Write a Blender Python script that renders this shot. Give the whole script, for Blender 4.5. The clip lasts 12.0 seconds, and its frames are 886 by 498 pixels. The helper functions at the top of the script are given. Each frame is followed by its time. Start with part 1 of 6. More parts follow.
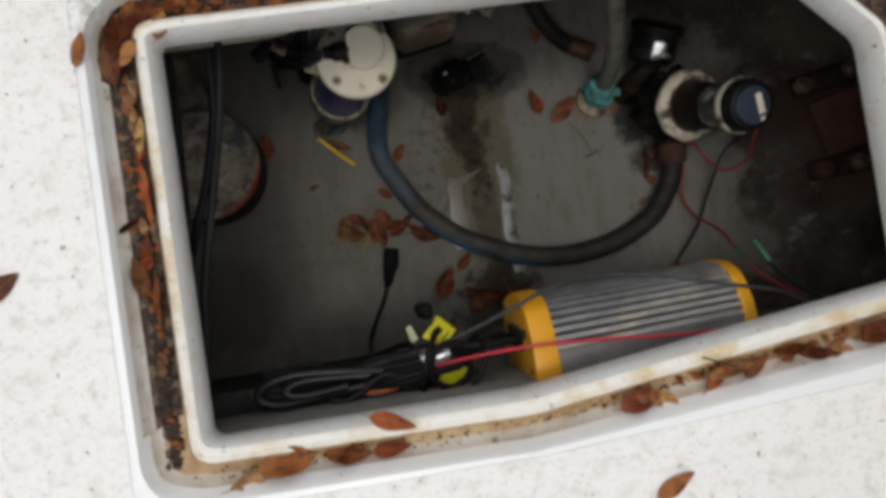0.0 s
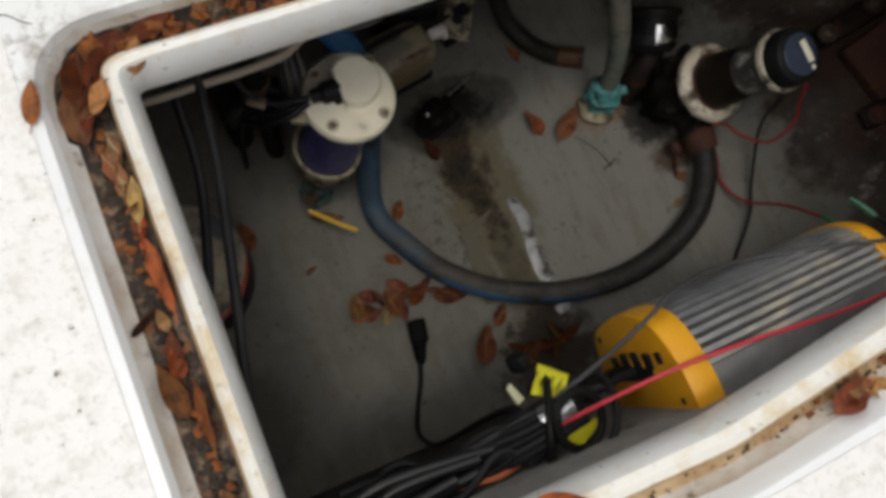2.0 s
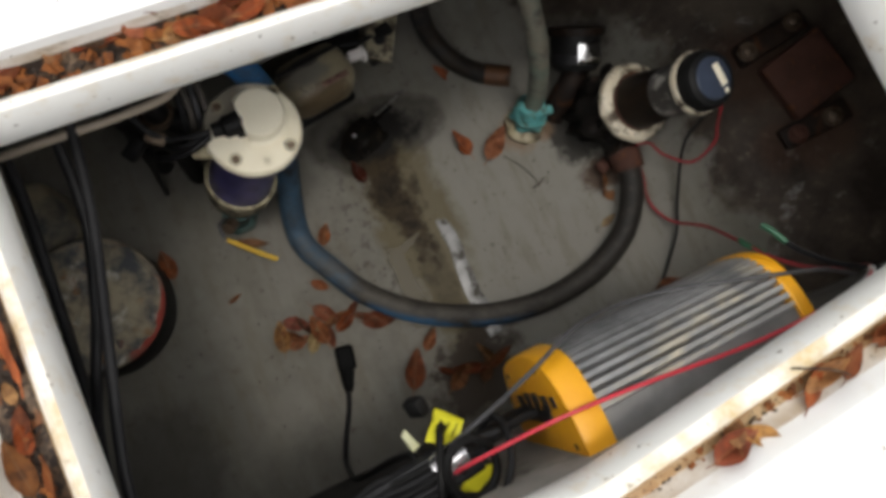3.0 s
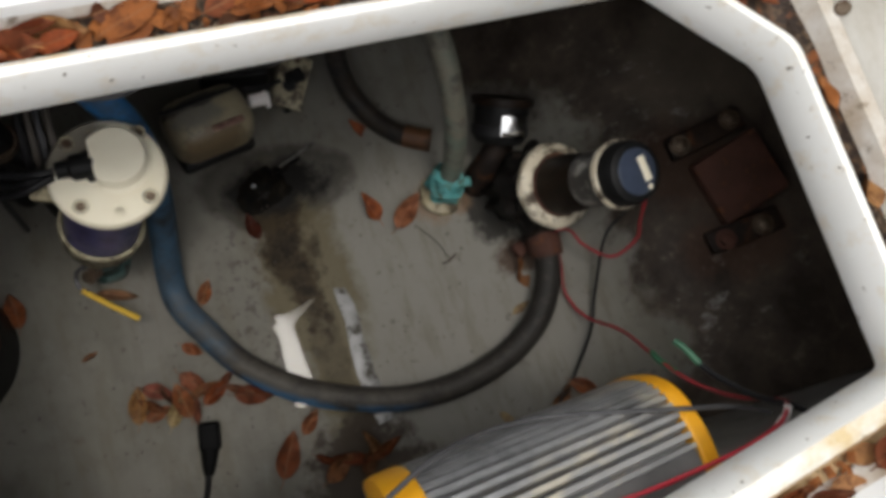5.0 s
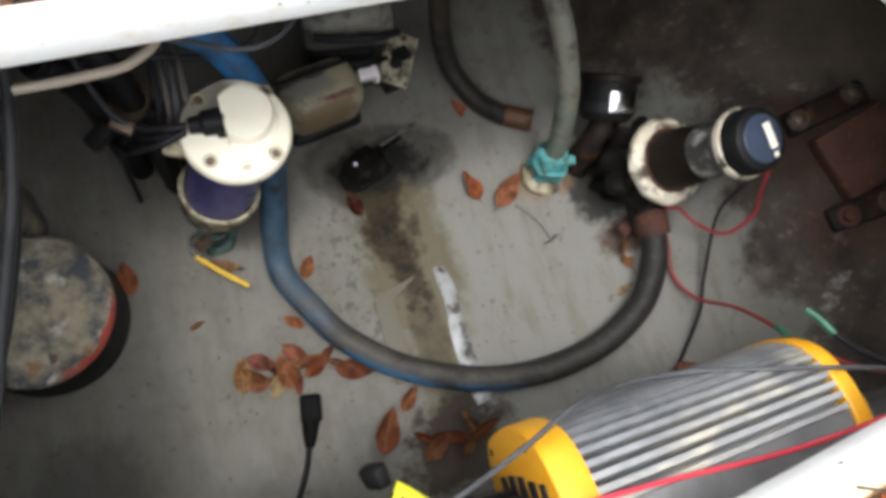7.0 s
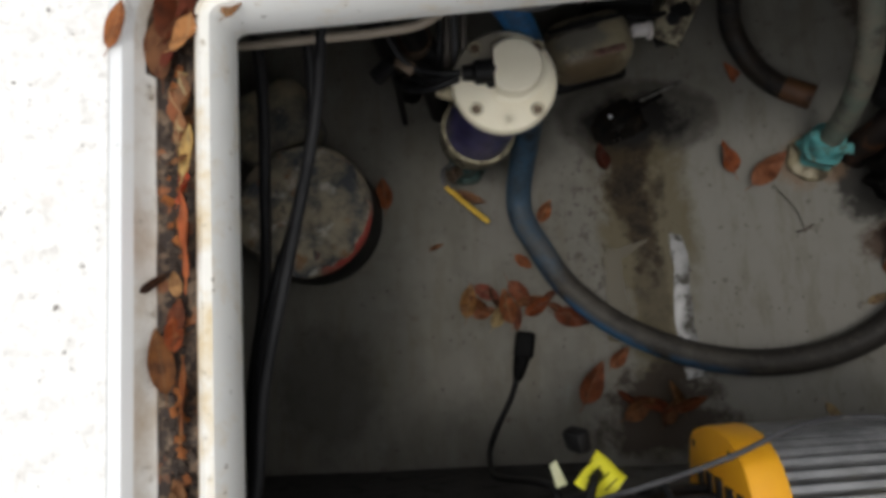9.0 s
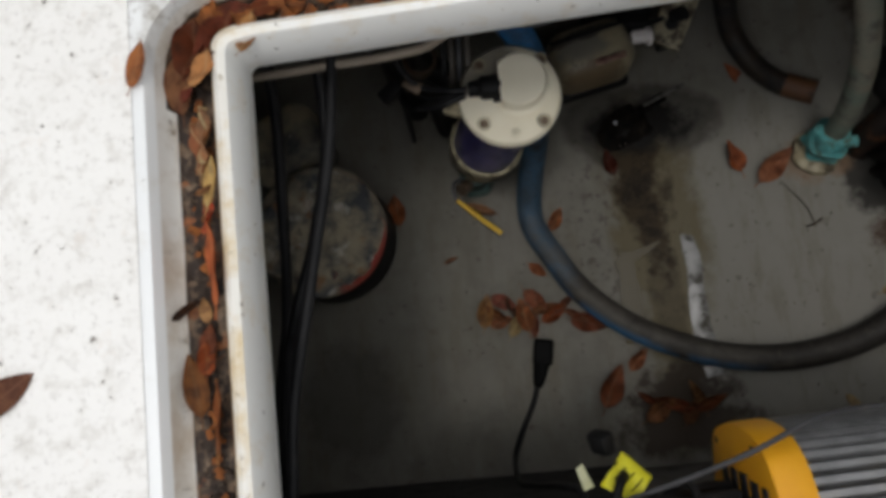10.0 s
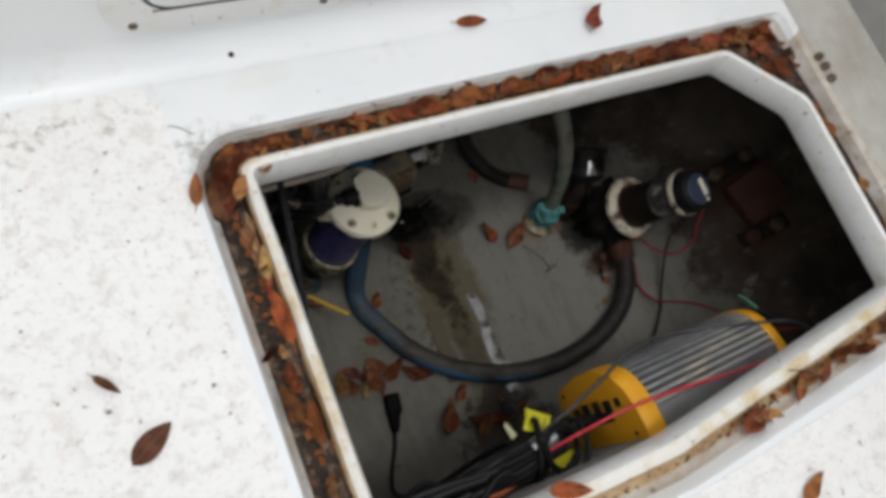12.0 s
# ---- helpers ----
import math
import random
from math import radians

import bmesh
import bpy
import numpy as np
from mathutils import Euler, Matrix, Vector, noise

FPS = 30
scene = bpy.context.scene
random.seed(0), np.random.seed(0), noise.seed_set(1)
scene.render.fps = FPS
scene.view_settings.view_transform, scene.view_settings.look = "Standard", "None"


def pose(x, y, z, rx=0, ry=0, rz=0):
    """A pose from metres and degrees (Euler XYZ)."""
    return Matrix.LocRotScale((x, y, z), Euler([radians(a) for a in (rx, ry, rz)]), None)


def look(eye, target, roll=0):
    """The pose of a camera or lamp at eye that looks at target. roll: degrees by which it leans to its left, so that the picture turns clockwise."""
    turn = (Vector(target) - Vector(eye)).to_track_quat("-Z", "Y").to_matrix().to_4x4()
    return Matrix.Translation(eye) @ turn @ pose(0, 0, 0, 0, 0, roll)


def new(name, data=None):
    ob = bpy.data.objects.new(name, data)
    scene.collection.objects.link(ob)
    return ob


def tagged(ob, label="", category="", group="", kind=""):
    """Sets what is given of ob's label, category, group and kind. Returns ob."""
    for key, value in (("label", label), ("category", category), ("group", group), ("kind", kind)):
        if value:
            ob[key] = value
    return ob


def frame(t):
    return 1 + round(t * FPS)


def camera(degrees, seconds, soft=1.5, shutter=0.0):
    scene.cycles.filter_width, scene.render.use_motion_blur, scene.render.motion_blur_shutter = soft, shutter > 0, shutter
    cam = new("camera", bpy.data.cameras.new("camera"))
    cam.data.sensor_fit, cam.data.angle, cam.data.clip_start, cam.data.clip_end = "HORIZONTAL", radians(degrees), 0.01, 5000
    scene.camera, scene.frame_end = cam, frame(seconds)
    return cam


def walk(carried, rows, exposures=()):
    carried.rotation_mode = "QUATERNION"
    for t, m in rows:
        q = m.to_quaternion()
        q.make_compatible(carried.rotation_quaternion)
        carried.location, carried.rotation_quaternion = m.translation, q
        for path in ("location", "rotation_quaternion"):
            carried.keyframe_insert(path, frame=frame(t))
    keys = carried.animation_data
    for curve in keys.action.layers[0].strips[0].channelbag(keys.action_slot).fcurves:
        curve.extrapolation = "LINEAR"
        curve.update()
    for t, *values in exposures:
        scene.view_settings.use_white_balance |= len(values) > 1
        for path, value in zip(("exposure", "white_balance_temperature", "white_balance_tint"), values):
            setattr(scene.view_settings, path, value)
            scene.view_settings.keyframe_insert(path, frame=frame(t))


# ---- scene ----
cam = camera(62.0, 12.0, 4.2)
EXPOSURES = [(0, 0.72, 6600, 10), (1.0, 0.75, 6600, 10), (2.0, 0.9, 6700, 10), (2.5, 1.5, 6750, 10), (4.5, 1.2, 6650, 10), (5, 1.45, 6650, 10), (5.5, 2.15, 6550, 10), (6.5, 2.35, 6350, 10), (7, 2.6, 6250, 10), (9, 1.1, 6550, 10), (9.5, 0.9, 6550, 10), (10.5, 0.8, 6500, 10), (12, 0.8, 6450, 10)]
PATH = [
    (0, (0.211, 0.306, 0.694), (0.37, 0.364, -1.299), 61.5),
    (0.5, (0.154, 0.293, 0.639), (0.359, 0.613, -1.325), 18.6),
    (1, (0.075, 0.254, 0.545), (0.374, 0.629, -1.396), 19.1),
    (1.5, (0.027, 0.253, 0.512), (0.427, 0.584, -1.419), 30.8),
    (2, (0.083, 0.299, 0.504), (0.479, 0.553, -1.439), 35.8),
    (2.5, (0.147, 0.312, 0.525), (0.57, 0.544, -1.416), 38.2),
    (2.7, (0.175, 0.311, 0.513), (0.6, 0.528, -1.429), 39.6),
    (4.3, (0.181, 0.336, 0.505), (0.748, 0.579, -1.398), 49.1),
    (4.5, (0.205, 0.344, 0.504), (0.807, 0.618, -1.384), 47.8),
    (5, (0.283, 0.338, 0.433), (0.866, 0.621, -1.46), 47.0),
    (5.5, (0.308, 0.367, 0.375), (0.864, 0.661, -1.523), 41.7),
    (6, (0.306, 0.356, 0.36), (0.841, 0.662, -1.543), 39.1),
    (6.5, (0.281, 0.345, 0.374), (0.817, 0.649, -1.528), 41.2),
    (7, (0.204, 0.301, 0.396), (0.68, 0.688, -1.508), 35.5),
    (7.2, (0.165, 0.26, 0.411), (0.607, 0.654, -1.499), 34.5),
    (8.8, (0.201, 0.338, 0.432), (0.088, 0.6, -1.548), -26.9),
    (9, (0.195, 0.34, 0.431), (0.045, 0.608, -1.546), -32.7),
    (9.5, (0.206, 0.336, 0.42), (-0.037, 0.559, -1.553), -50.5),
    (10, (0.192, 0.34, 0.447), (0.015, 0.642, -1.522), -36.9),
    (10.5, (0.079, 0.288, 0.565), (0.228, 0.744, -1.377), 1.8),
    (11, (-0.027, 0.281, 0.579), (0.442, 0.785, -1.298), 23.7),
    (11.5, (-0.067, 0.276, 0.588), (0.592, 0.72, -1.247), 35.3),
    (12, (-0.115, 0.272, 0.662), (0.657, 0.708, -1.131), 40.6),
]
walk(cam, [(t, look(eye, target, roll)) for t, eye, target, roll in PATH], EXPOSURES)

# ---- light ----
SUN_ELEVATION, SUN_AZIMUTH = 83.0, 215.0
world = bpy.data.worlds.new("overcast_sky")
scene.world = world
world.use_nodes = True
wn, wl = world.node_tree.nodes, world.node_tree.links
sky = wn.new("ShaderNodeTexSky")
sky.sky_type, sky.sun_disc = "NISHITA", False
sky.sun_elevation, sky.sun_rotation = radians(SUN_ELEVATION), radians(SUN_AZIMUTH)
grey = wn.new("ShaderNodeHueSaturation")
grey.inputs["Saturation"].default_value = 0.1
wl.new(sky.outputs[0], grey.inputs["Color"])
wl.new(grey.outputs[0], wn["Background"].inputs["Color"])
wn["Background"].inputs["Strength"].default_value = 0.135
sun = new("sun", bpy.data.lights.new("sun", "SUN"))
sun.data.energy, sun.data.angle, sun.data.color = 0.3, radians(10), (1.0, 0.97, 0.92)
sun.matrix_world = look((-0.21, -0.30, 3.0), (0.0, 0.0, 0.0))


# ---- materials ----
class Nodes:
    """A small builder of procedural materials."""

    def __init__(self, name, rough=0.5, metal=0.0):
        self.mat = bpy.data.materials.new(name)
        self.mat.use_nodes = True
        self.tree = self.mat.node_tree
        self.bsdf = self.tree.nodes["Principled BSDF"]
        self.bsdf.inputs["Roughness"].default_value = rough
        self.bsdf.inputs["Metallic"].default_value = metal
        self.place = self.tree.nodes.new("ShaderNodeTexCoord").outputs["Object"]

    def node(self, kind, **values):
        n = self.tree.nodes.new(kind)
        for key, value in values.items():
            n.inputs[key.replace("_", " ")].default_value = value
        return n

    def link(self, a, b):
        self.tree.links.new(a, b)

    def noise(self, scale, detail=4.0, rough=0.55, stretch=(1, 1, 1)):
        m = self.node("ShaderNodeMapping", Scale=stretch)
        self.link(self.place, m.inputs["Vector"])
        n = self.node("ShaderNodeTexNoise", Scale=scale, Detail=detail, Roughness=rough)
        self.link(m.outputs[0], n.inputs["Vector"])
        return n.outputs["Fac"]

    def step(self, value, low, high):
        r = self.node("ShaderNodeMapRange", From_Min=low, From_Max=high)
        self.link(value, r.inputs["Value"])
        return r.outputs["Result"]

    def maths(self, op, a, b):
        n = self.tree.nodes.new("ShaderNodeMath")
        n.operation = op
        for k, v in enumerate((a, b)):
            if isinstance(v, (int, float)):
                n.inputs[k].default_value = v
            else:
                self.link(v, n.inputs[k])
        return n.outputs[0]

    def mix(self, fac, a, b):
        n = self.tree.nodes.new("ShaderNodeMix")
        n.data_type = "RGBA"
        for key, v in ((0, fac), (6, a), (7, b)):
            if isinstance(v, (int, float)):
                n.inputs[key].default_value = v
            elif isinstance(v, tuple):
                n.inputs[key].default_value = (*v, 1.0)
            else:
                self.link(v, n.inputs[key])
        return n.outputs[2]

    def blob(self, x, y, rx, ry, turn=0.0, ragged=0.5, scale=30.0):
        """A patch of its own shape on a floor: 1 in its middle, ragged towards its edge."""
        m = self.node("ShaderNodeMapping", Location=(x, y, 0), Rotation=(0, 0, radians(turn)), Scale=(rx, ry, 50))
        m.vector_type = "TEXTURE"
        self.link(self.place, m.inputs["Vector"])
        g = self.node("ShaderNodeTexGradient")
        g.gradient_type = "SPHERICAL"
        self.link(m.outputs[0], g.inputs["Vector"])
        n = self.maths("MULTIPLY", self.maths("SUBTRACT", self.noise(scale, 5.0, 0.65), 0.5), ragged * 2)
        n = self.maths("MULTIPLY", n, self.step(g.outputs["Fac"], 0.0, 0.3))
        return self.step(self.maths("ADD", g.outputs["Fac"], n), 0.15, 0.5)

    def colour(self, c):
        self.link(c, self.bsdf.inputs["Base Color"])
        return self

    def gloss(self, r):
        self.link(r, self.bsdf.inputs["Roughness"])
        return self

    def bump(self, height, strength=0.3, metres=0.001):
        b = self.node("ShaderNodeBump", Strength=strength, Distance=metres)
        self.link(height, b.inputs["Height"])
        self.link(b.outputs[0], self.bsdf.inputs["Normal"])
        return self


def worn(name, a, b, rough=0.5, metal=0.0, scale=25.0, dirt=None, amount=0.5, dirt_scale=40.0, bump=0.25, grain=300.0, shine=0.5):
    """Two close tones, dirt in patches, fine grain."""
    n = Nodes(name, rough, metal)
    n.bsdf.inputs["Specular IOR Level"].default_value = shine
    c = n.mix(n.step(n.noise(scale), 0.35, 0.65), a, b)
    if dirt:
        mask = n.step(n.noise(dirt_scale, 6.0, 0.7), 0.72 - 0.4 * amount, 0.86 - 0.4 * amount)
        c = n.mix(mask, c, dirt)
        n.gloss(n.step(mask, -(rough / max(0.05, 0.9 - rough)), 1.0) if rough < 0.5 else n.maths("ADD", n.maths("MULTIPLY", mask, 0.25), rough))
    n.colour(c)
    n.bump(n.noise(grain, 3.0), bump)
    return n.mat


def gelcoat_material():
    n = Nodes("gelcoat", 0.32)
    c = n.mix(n.step(n.noise(6), 0.3, 0.7), (0.80, 0.82, 0.825), (0.86, 0.87, 0.865))
    c = n.mix(n.maths("MULTIPLY", n.step(n.noise(28, 6, 0.7), 0.58, 0.75), 0.35), c, (0.62, 0.57, 0.47))
    c = n.mix(n.step(n.noise(170, 3, 0.5), 0.735, 0.76), c, (0.12, 0.1, 0.08))
    mildew = n.maths("MULTIPLY", n.step(n.noise(95, 6, 0.75), 0.50, 0.58), n.blob(-0.022, 0.597, 0.045, 0.035, 40, 0.6, 60))
    c = n.mix(n.maths("MULTIPLY", mildew, 0.5), c, (0.22, 0.19, 0.15))
    c = n.mix(n.maths("MULTIPLY", n.blob(0.000, 0.600, 0.060, 0.016, 20, 0.8, 50), 0.3), c, (0.27, 0.23, 0.18))
    c = n.mix(n.maths("MULTIPLY", n.blob(-0.030, 0.580, 0.012, 0.04, 0, 0.8, 50), 0.3), c, (0.27, 0.23, 0.18))
    c = n.mix(n.maths("MULTIPLY", n.blob(0.055, 0.66, 0.05, 0.022, 10, 0.6, 40), 0.1), c, (0.62, 0.58, 0.34))
    n.colour(c)
    n.bump(n.noise(60, 3), 0.06)
    return n.mat


def flange_material():
    n = Nodes("stained gelcoat", 0.35)
    c = n.mix(n.step(n.noise(8), 0.3, 0.7), (0.78, 0.78, 0.75), (0.84, 0.84, 0.82))
    c = n.mix(n.maths("MULTIPLY", n.step(n.noise(35, 6, 0.7), 0.52, 0.7), 0.5), c, (0.68, 0.55, 0.36))
    c = n.mix(n.step(n.noise(140, 3, 0.5), 0.70, 0.73), c, (0.14, 0.11, 0.08))
    n.colour(c)
    n.bump(n.noise(90, 3), 0.08)
    return n.mat


def edge_material(name, clean, stain, low, high, spots=0.0):
    n = Nodes(name, 0.5)
    c = n.mix(n.step(n.noise(22, 6, 0.65), low, high), clean, stain)
    c = n.mix(n.step(n.noise(60, 6, 0.7), 0.60 - spots, 0.72 - spots), c, tuple(0.5 * v for v in stain))
    c = n.mix(n.maths("MULTIPLY", n.step(n.noise(95, 5, 0.7), 0.66 - 0.5 * spots, 0.74 - 0.5 * spots), 0.8), c, (0.07, 0.04, 0.025))
    n.colour(c)
    n.bump(n.noise(150, 4), 0.3)
    return n.mat


def grime_material():
    n = Nodes("grimy gutter", 0.7)
    c = n.mix(n.step(n.noise(30, 6, 0.7), 0.35, 0.62), (0.24, 0.17, 0.11), (0.11, 0.06, 0.03))
    c = n.mix(n.step(n.noise(75, 6, 0.75), 0.42, 0.54), c, (0.03, 0.018, 0.012))
    c = n.mix(n.step(n.noise(50, 4, 0.6), 0.58, 0.68), c, (0.30, 0.10, 0.03))
    n.colour(c)
    n.bump(n.noise(220, 4), 0.6, 0.002)
    return n.mat


def wall_foot_material():
    n = Nodes("dirty fillet", 0.5)
    c = n.mix(n.step(n.noise(14), 0.3, 0.7), (0.62, 0.60, 0.55), (0.50, 0.48, 0.43))
    c = n.mix(n.maths("MULTIPLY", n.step(n.noise(26, 6, 0.75, (1, 0.4, 1)), 0.45, 0.75), 0.6), c, (0.33, 0.28, 0.20))
    n.colour(c)
    n.bump(n.noise(120, 4), 0.2)
    return n.mat


def nonskid_material():
    n = Nodes("nonskid", 0.75)
    c = n.mix(n.step(n.noise(9, 5, 0.6), 0.3, 0.7), (0.90, 0.89, 0.865), (0.85, 0.838, 0.81))
    c = n.mix(n.maths("MULTIPLY", n.step(n.noise(55, 6, 0.75), 0.50, 0.68), 0.55), c, (0.56, 0.53, 0.48))
    c = n.mix(n.maths("MULTIPLY", n.step(n.noise(22, 5, 0.7), 0.60, 0.74), 0.4), c, (0.62, 0.5, 0.4))
    mould = n.maths('MULTIPLY', n.step(n.noise(70, 5, 0.7), 0.54, 0.60), n.blob(-0.24, 0.640, 0.24, 0.032, 0, 0.5, 24))
    c = n.mix(n.maths('MULTIPLY', mould, 0.6), c, (0.34, 0.29, 0.24))
    c = n.mix(n.step(n.noise(110, 4, 0.6), 0.68, 0.71), c, (0.14, 0.12, 0.1))
    c = n.mix(n.maths('MULTIPLY', n.step(n.noise(190, 4, 0.7), 0.56, 0.66), 0.35), c, (0.42, 0.39, 0.36))
    n.colour(c)
    n.bump(n.noise(420, 3, 0.6), 0.55, 0.0012)
    return n.mat


def bilge_material():
    n = Nodes("bilge paint", 0.55)
    n.bsdf.inputs["Specular IOR Level"].default_value = 0.15
    c = n.mix(n.step(n.noise(6, 4, 0.6), 0.3, 0.7), (0.180, 0.171, 0.149), (0.136, 0.128, 0.108))
    c = n.mix(n.maths("MULTIPLY", n.step(n.noise(14, 5, 0.7, (1.6, 0.5, 1)), 0.48, 0.68), 0.4), c, (0.105, 0.096, 0.070))
    c = n.mix(n.maths("MULTIPLY", n.step(n.noise(19, 5, 0.7, (1.2, 0.7, 1)), 0.58, 0.74), 0.5), c, (0.20, 0.20, 0.192))
    c = n.mix(n.maths("MULTIPLY", n.step(n.noise(33, 5, 0.6), 0.50, 0.72), 0.28), c, (0.070, 0.063, 0.052))
    # light falling mid-floor through the hatch, put in as paler patches
    c = n.mix(n.maths("MULTIPLY", n.blob(0.56, 0.45, 0.30, 0.32, 0, 0.35, 9), 0.6), c, (0.24, 0.232, 0.203))
    c = n.mix(n.maths("MULTIPLY", n.blob(0.60, 0.30, 0.20, 0.16, 0, 0.4, 12), 0.45), c, (0.20, 0.19, 0.165))
    c = n.mix(n.maths("MULTIPLY", n.step(n.noise(20, 6, 0.75, (2.2, 0.45, 1)), 0.50, 0.64), 0.4), c, (0.115, 0.10, 0.066))
    # pores and specks
    c = n.mix(n.maths("MULTIPLY", n.step(n.noise(85, 2, 0.4), 0.69, 0.73), 0.6), c, (0.085, 0.075, 0.06))
    c = n.mix(n.maths("MULTIPLY", n.step(n.noise(48, 3, 0.5), 0.66, 0.71), 0.4), c, (0.105, 0.09, 0.068))
    speck = n.maths("MULTIPLY", n.step(n.noise(65, 4, 0.65), 0.53, 0.61), n.blob(0.335, 0.47, 0.075, 0.22, 6, 0.6, 18))
    c = n.mix(n.maths("MULTIPLY", speck, 0.55), c, (0.04, 0.034, 0.027))
    # the drain's tide mark, its black patch and the long olive drip
    halo = n.blob(0.392, 0.640, 0.135, 0.080, -8, 0.3, 18)
    ring = n.maths("MULTIPLY", n.step(halo, 0.02, 0.35), n.step(halo, 0.9, 0.5))
    c = n.mix(n.maths("MULTIPLY", halo, 0.72), c, (0.040, 0.036, 0.029))
    c = n.mix(n.maths("MULTIPLY", ring, 0.5), c, (0.025, 0.021, 0.016))
    olive = n.maths("MAXIMUM", n.blob(0.398, 0.50, 0.085, 0.22, 4, 0.55, 22), n.blob(0.402, 0.36, 0.050, 0.22, -3, 0.6, 30))
    c = n.mix(n.maths("MULTIPLY", olive, 0.8), c, (0.105, 0.086, 0.044))
    drip = n.maths("MAXIMUM", n.blob(0.378, 0.580, 0.054, 0.130, 10, 1.0, 22), n.blob(0.389, 0.500, 0.034, 0.120, 6, 1.0, 34))
    drip = n.maths("MAXIMUM", drip, n.maths("MULTIPLY", n.blob(0.398, 0.40, 0.030, 0.16, 4, 1.1, 34), 0.4))
    c = n.mix(n.maths("MULTIPLY", drip, 0.9), c, (0.034, 0.022, 0.010))
    c = n.mix(n.maths("MULTIPLY", drip, n.step(n.noise(38, 6, 0.75), 0.44, 0.64)), c, (0.009, 0.006, 0.004))
    sludge = n.blob(0.392, 0.641, 0.100, 0.055, -6, 0.7, 28)
    c = n.mix(sludge, c, (0.009, 0.008, 0.007))
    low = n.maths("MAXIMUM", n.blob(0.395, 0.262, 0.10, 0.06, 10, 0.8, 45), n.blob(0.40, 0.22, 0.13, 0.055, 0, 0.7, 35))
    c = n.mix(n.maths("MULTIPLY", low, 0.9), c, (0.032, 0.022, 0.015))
    # shaded floor below the can, put into the paint as a dark patch
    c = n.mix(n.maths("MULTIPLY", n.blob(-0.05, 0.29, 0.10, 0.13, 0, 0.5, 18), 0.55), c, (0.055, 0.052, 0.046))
    # a faint darker streak
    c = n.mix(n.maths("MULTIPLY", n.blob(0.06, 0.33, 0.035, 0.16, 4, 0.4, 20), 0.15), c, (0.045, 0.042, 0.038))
    # rust and scale creeping out from the pump and the bronze fitting
    c = n.mix(n.maths("MULTIPLY", n.blob(0.672, 0.440, 0.05, 0.035, 0, 0.7, 50), 0.85), c, (0.05, 0.024, 0.012))
    c = n.mix(n.maths("MULTIPLY", n.blob(0.655, 0.515, 0.055, 0.075, 20, 0.7, 45), 0.9), c, (0.014, 0.012, 0.010))
    c = n.mix(n.maths("MULTIPLY", n.blob(0.598, 0.55, 0.055, 0.045, 0, 0.7, 60), 0.6), c, (0.21, 0.13, 0.075))
    # the dirty slope: a ragged edge of old oily grime
    sep = n.tree.nodes.new("ShaderNodeSeparateXYZ")
    n.link(n.place, sep.inputs[0])
    # the deck's shade over the back, painted by widening the grime edge
    back = n.maths("MULTIPLY", n.step(sep.outputs["Y"], 0.56, 0.74), 0.12)
    edge = n.maths("ADD", n.maths("ADD", sep.outputs["X"], back), n.maths("MULTIPLY", n.maths("SUBTRACT", n.noise(13, 6, 0.65), 0.5), 0.22))
    slope = n.step(edge, 0.755, 0.79)
    grime = n.mix(n.step(n.noise(15, 6, 0.7), 0.36, 0.62), (0.027, 0.021, 0.017), (0.072, 0.056, 0.043))
    grime = n.mix(n.maths("MULTIPLY", n.step(n.noise(30, 6, 0.75), 0.60, 0.76), 0.75), grime, (0.19, 0.168, 0.138))
    grime = n.mix(n.maths("MULTIPLY", n.blob(0.93, 0.60, 0.16, 0.12, 20, 0.6, 14), 0.4), grime, (0.13, 0.108, 0.082))
    scuff = n.maths("MULTIPLY", n.step(n.noise(24, 6, 0.8, (1, 1.6, 1)), 0.56, 0.66), n.maths("MAXIMUM", n.blob(0.83, 0.30, 0.16, 0.07, 25, 0.6, 20), n.blob(0.80, 0.55, 0.10, 0.13, -30, 0.7, 18)))
    grime = n.mix(n.maths("MULTIPLY", scuff, 0.75), grime, (0.27, 0.265, 0.25))
    rust = n.maths("MAXIMUM", n.blob(0.845, 0.47, 0.075, 0.09, 20, 0.7, 28), n.blob(0.87, 0.36, 0.085, 0.06, 0, 0.7, 30))
    grime = n.mix(n.maths("MULTIPLY", rust, 0.5), grime, (0.068, 0.032, 0.018))
    c = n.mix(slope, c, grime)
    n.colour(c)
    n.gloss(n.maths("SUBTRACT", 0.6, n.maths("MULTIPLY", sludge, 0.15)))
    n.bump(n.maths("ADD", n.noise(70, 5, 0.6), n.maths("MULTIPLY", n.noise(16, 3), 1.5)), 0.25, 0.002)
    return n.mat


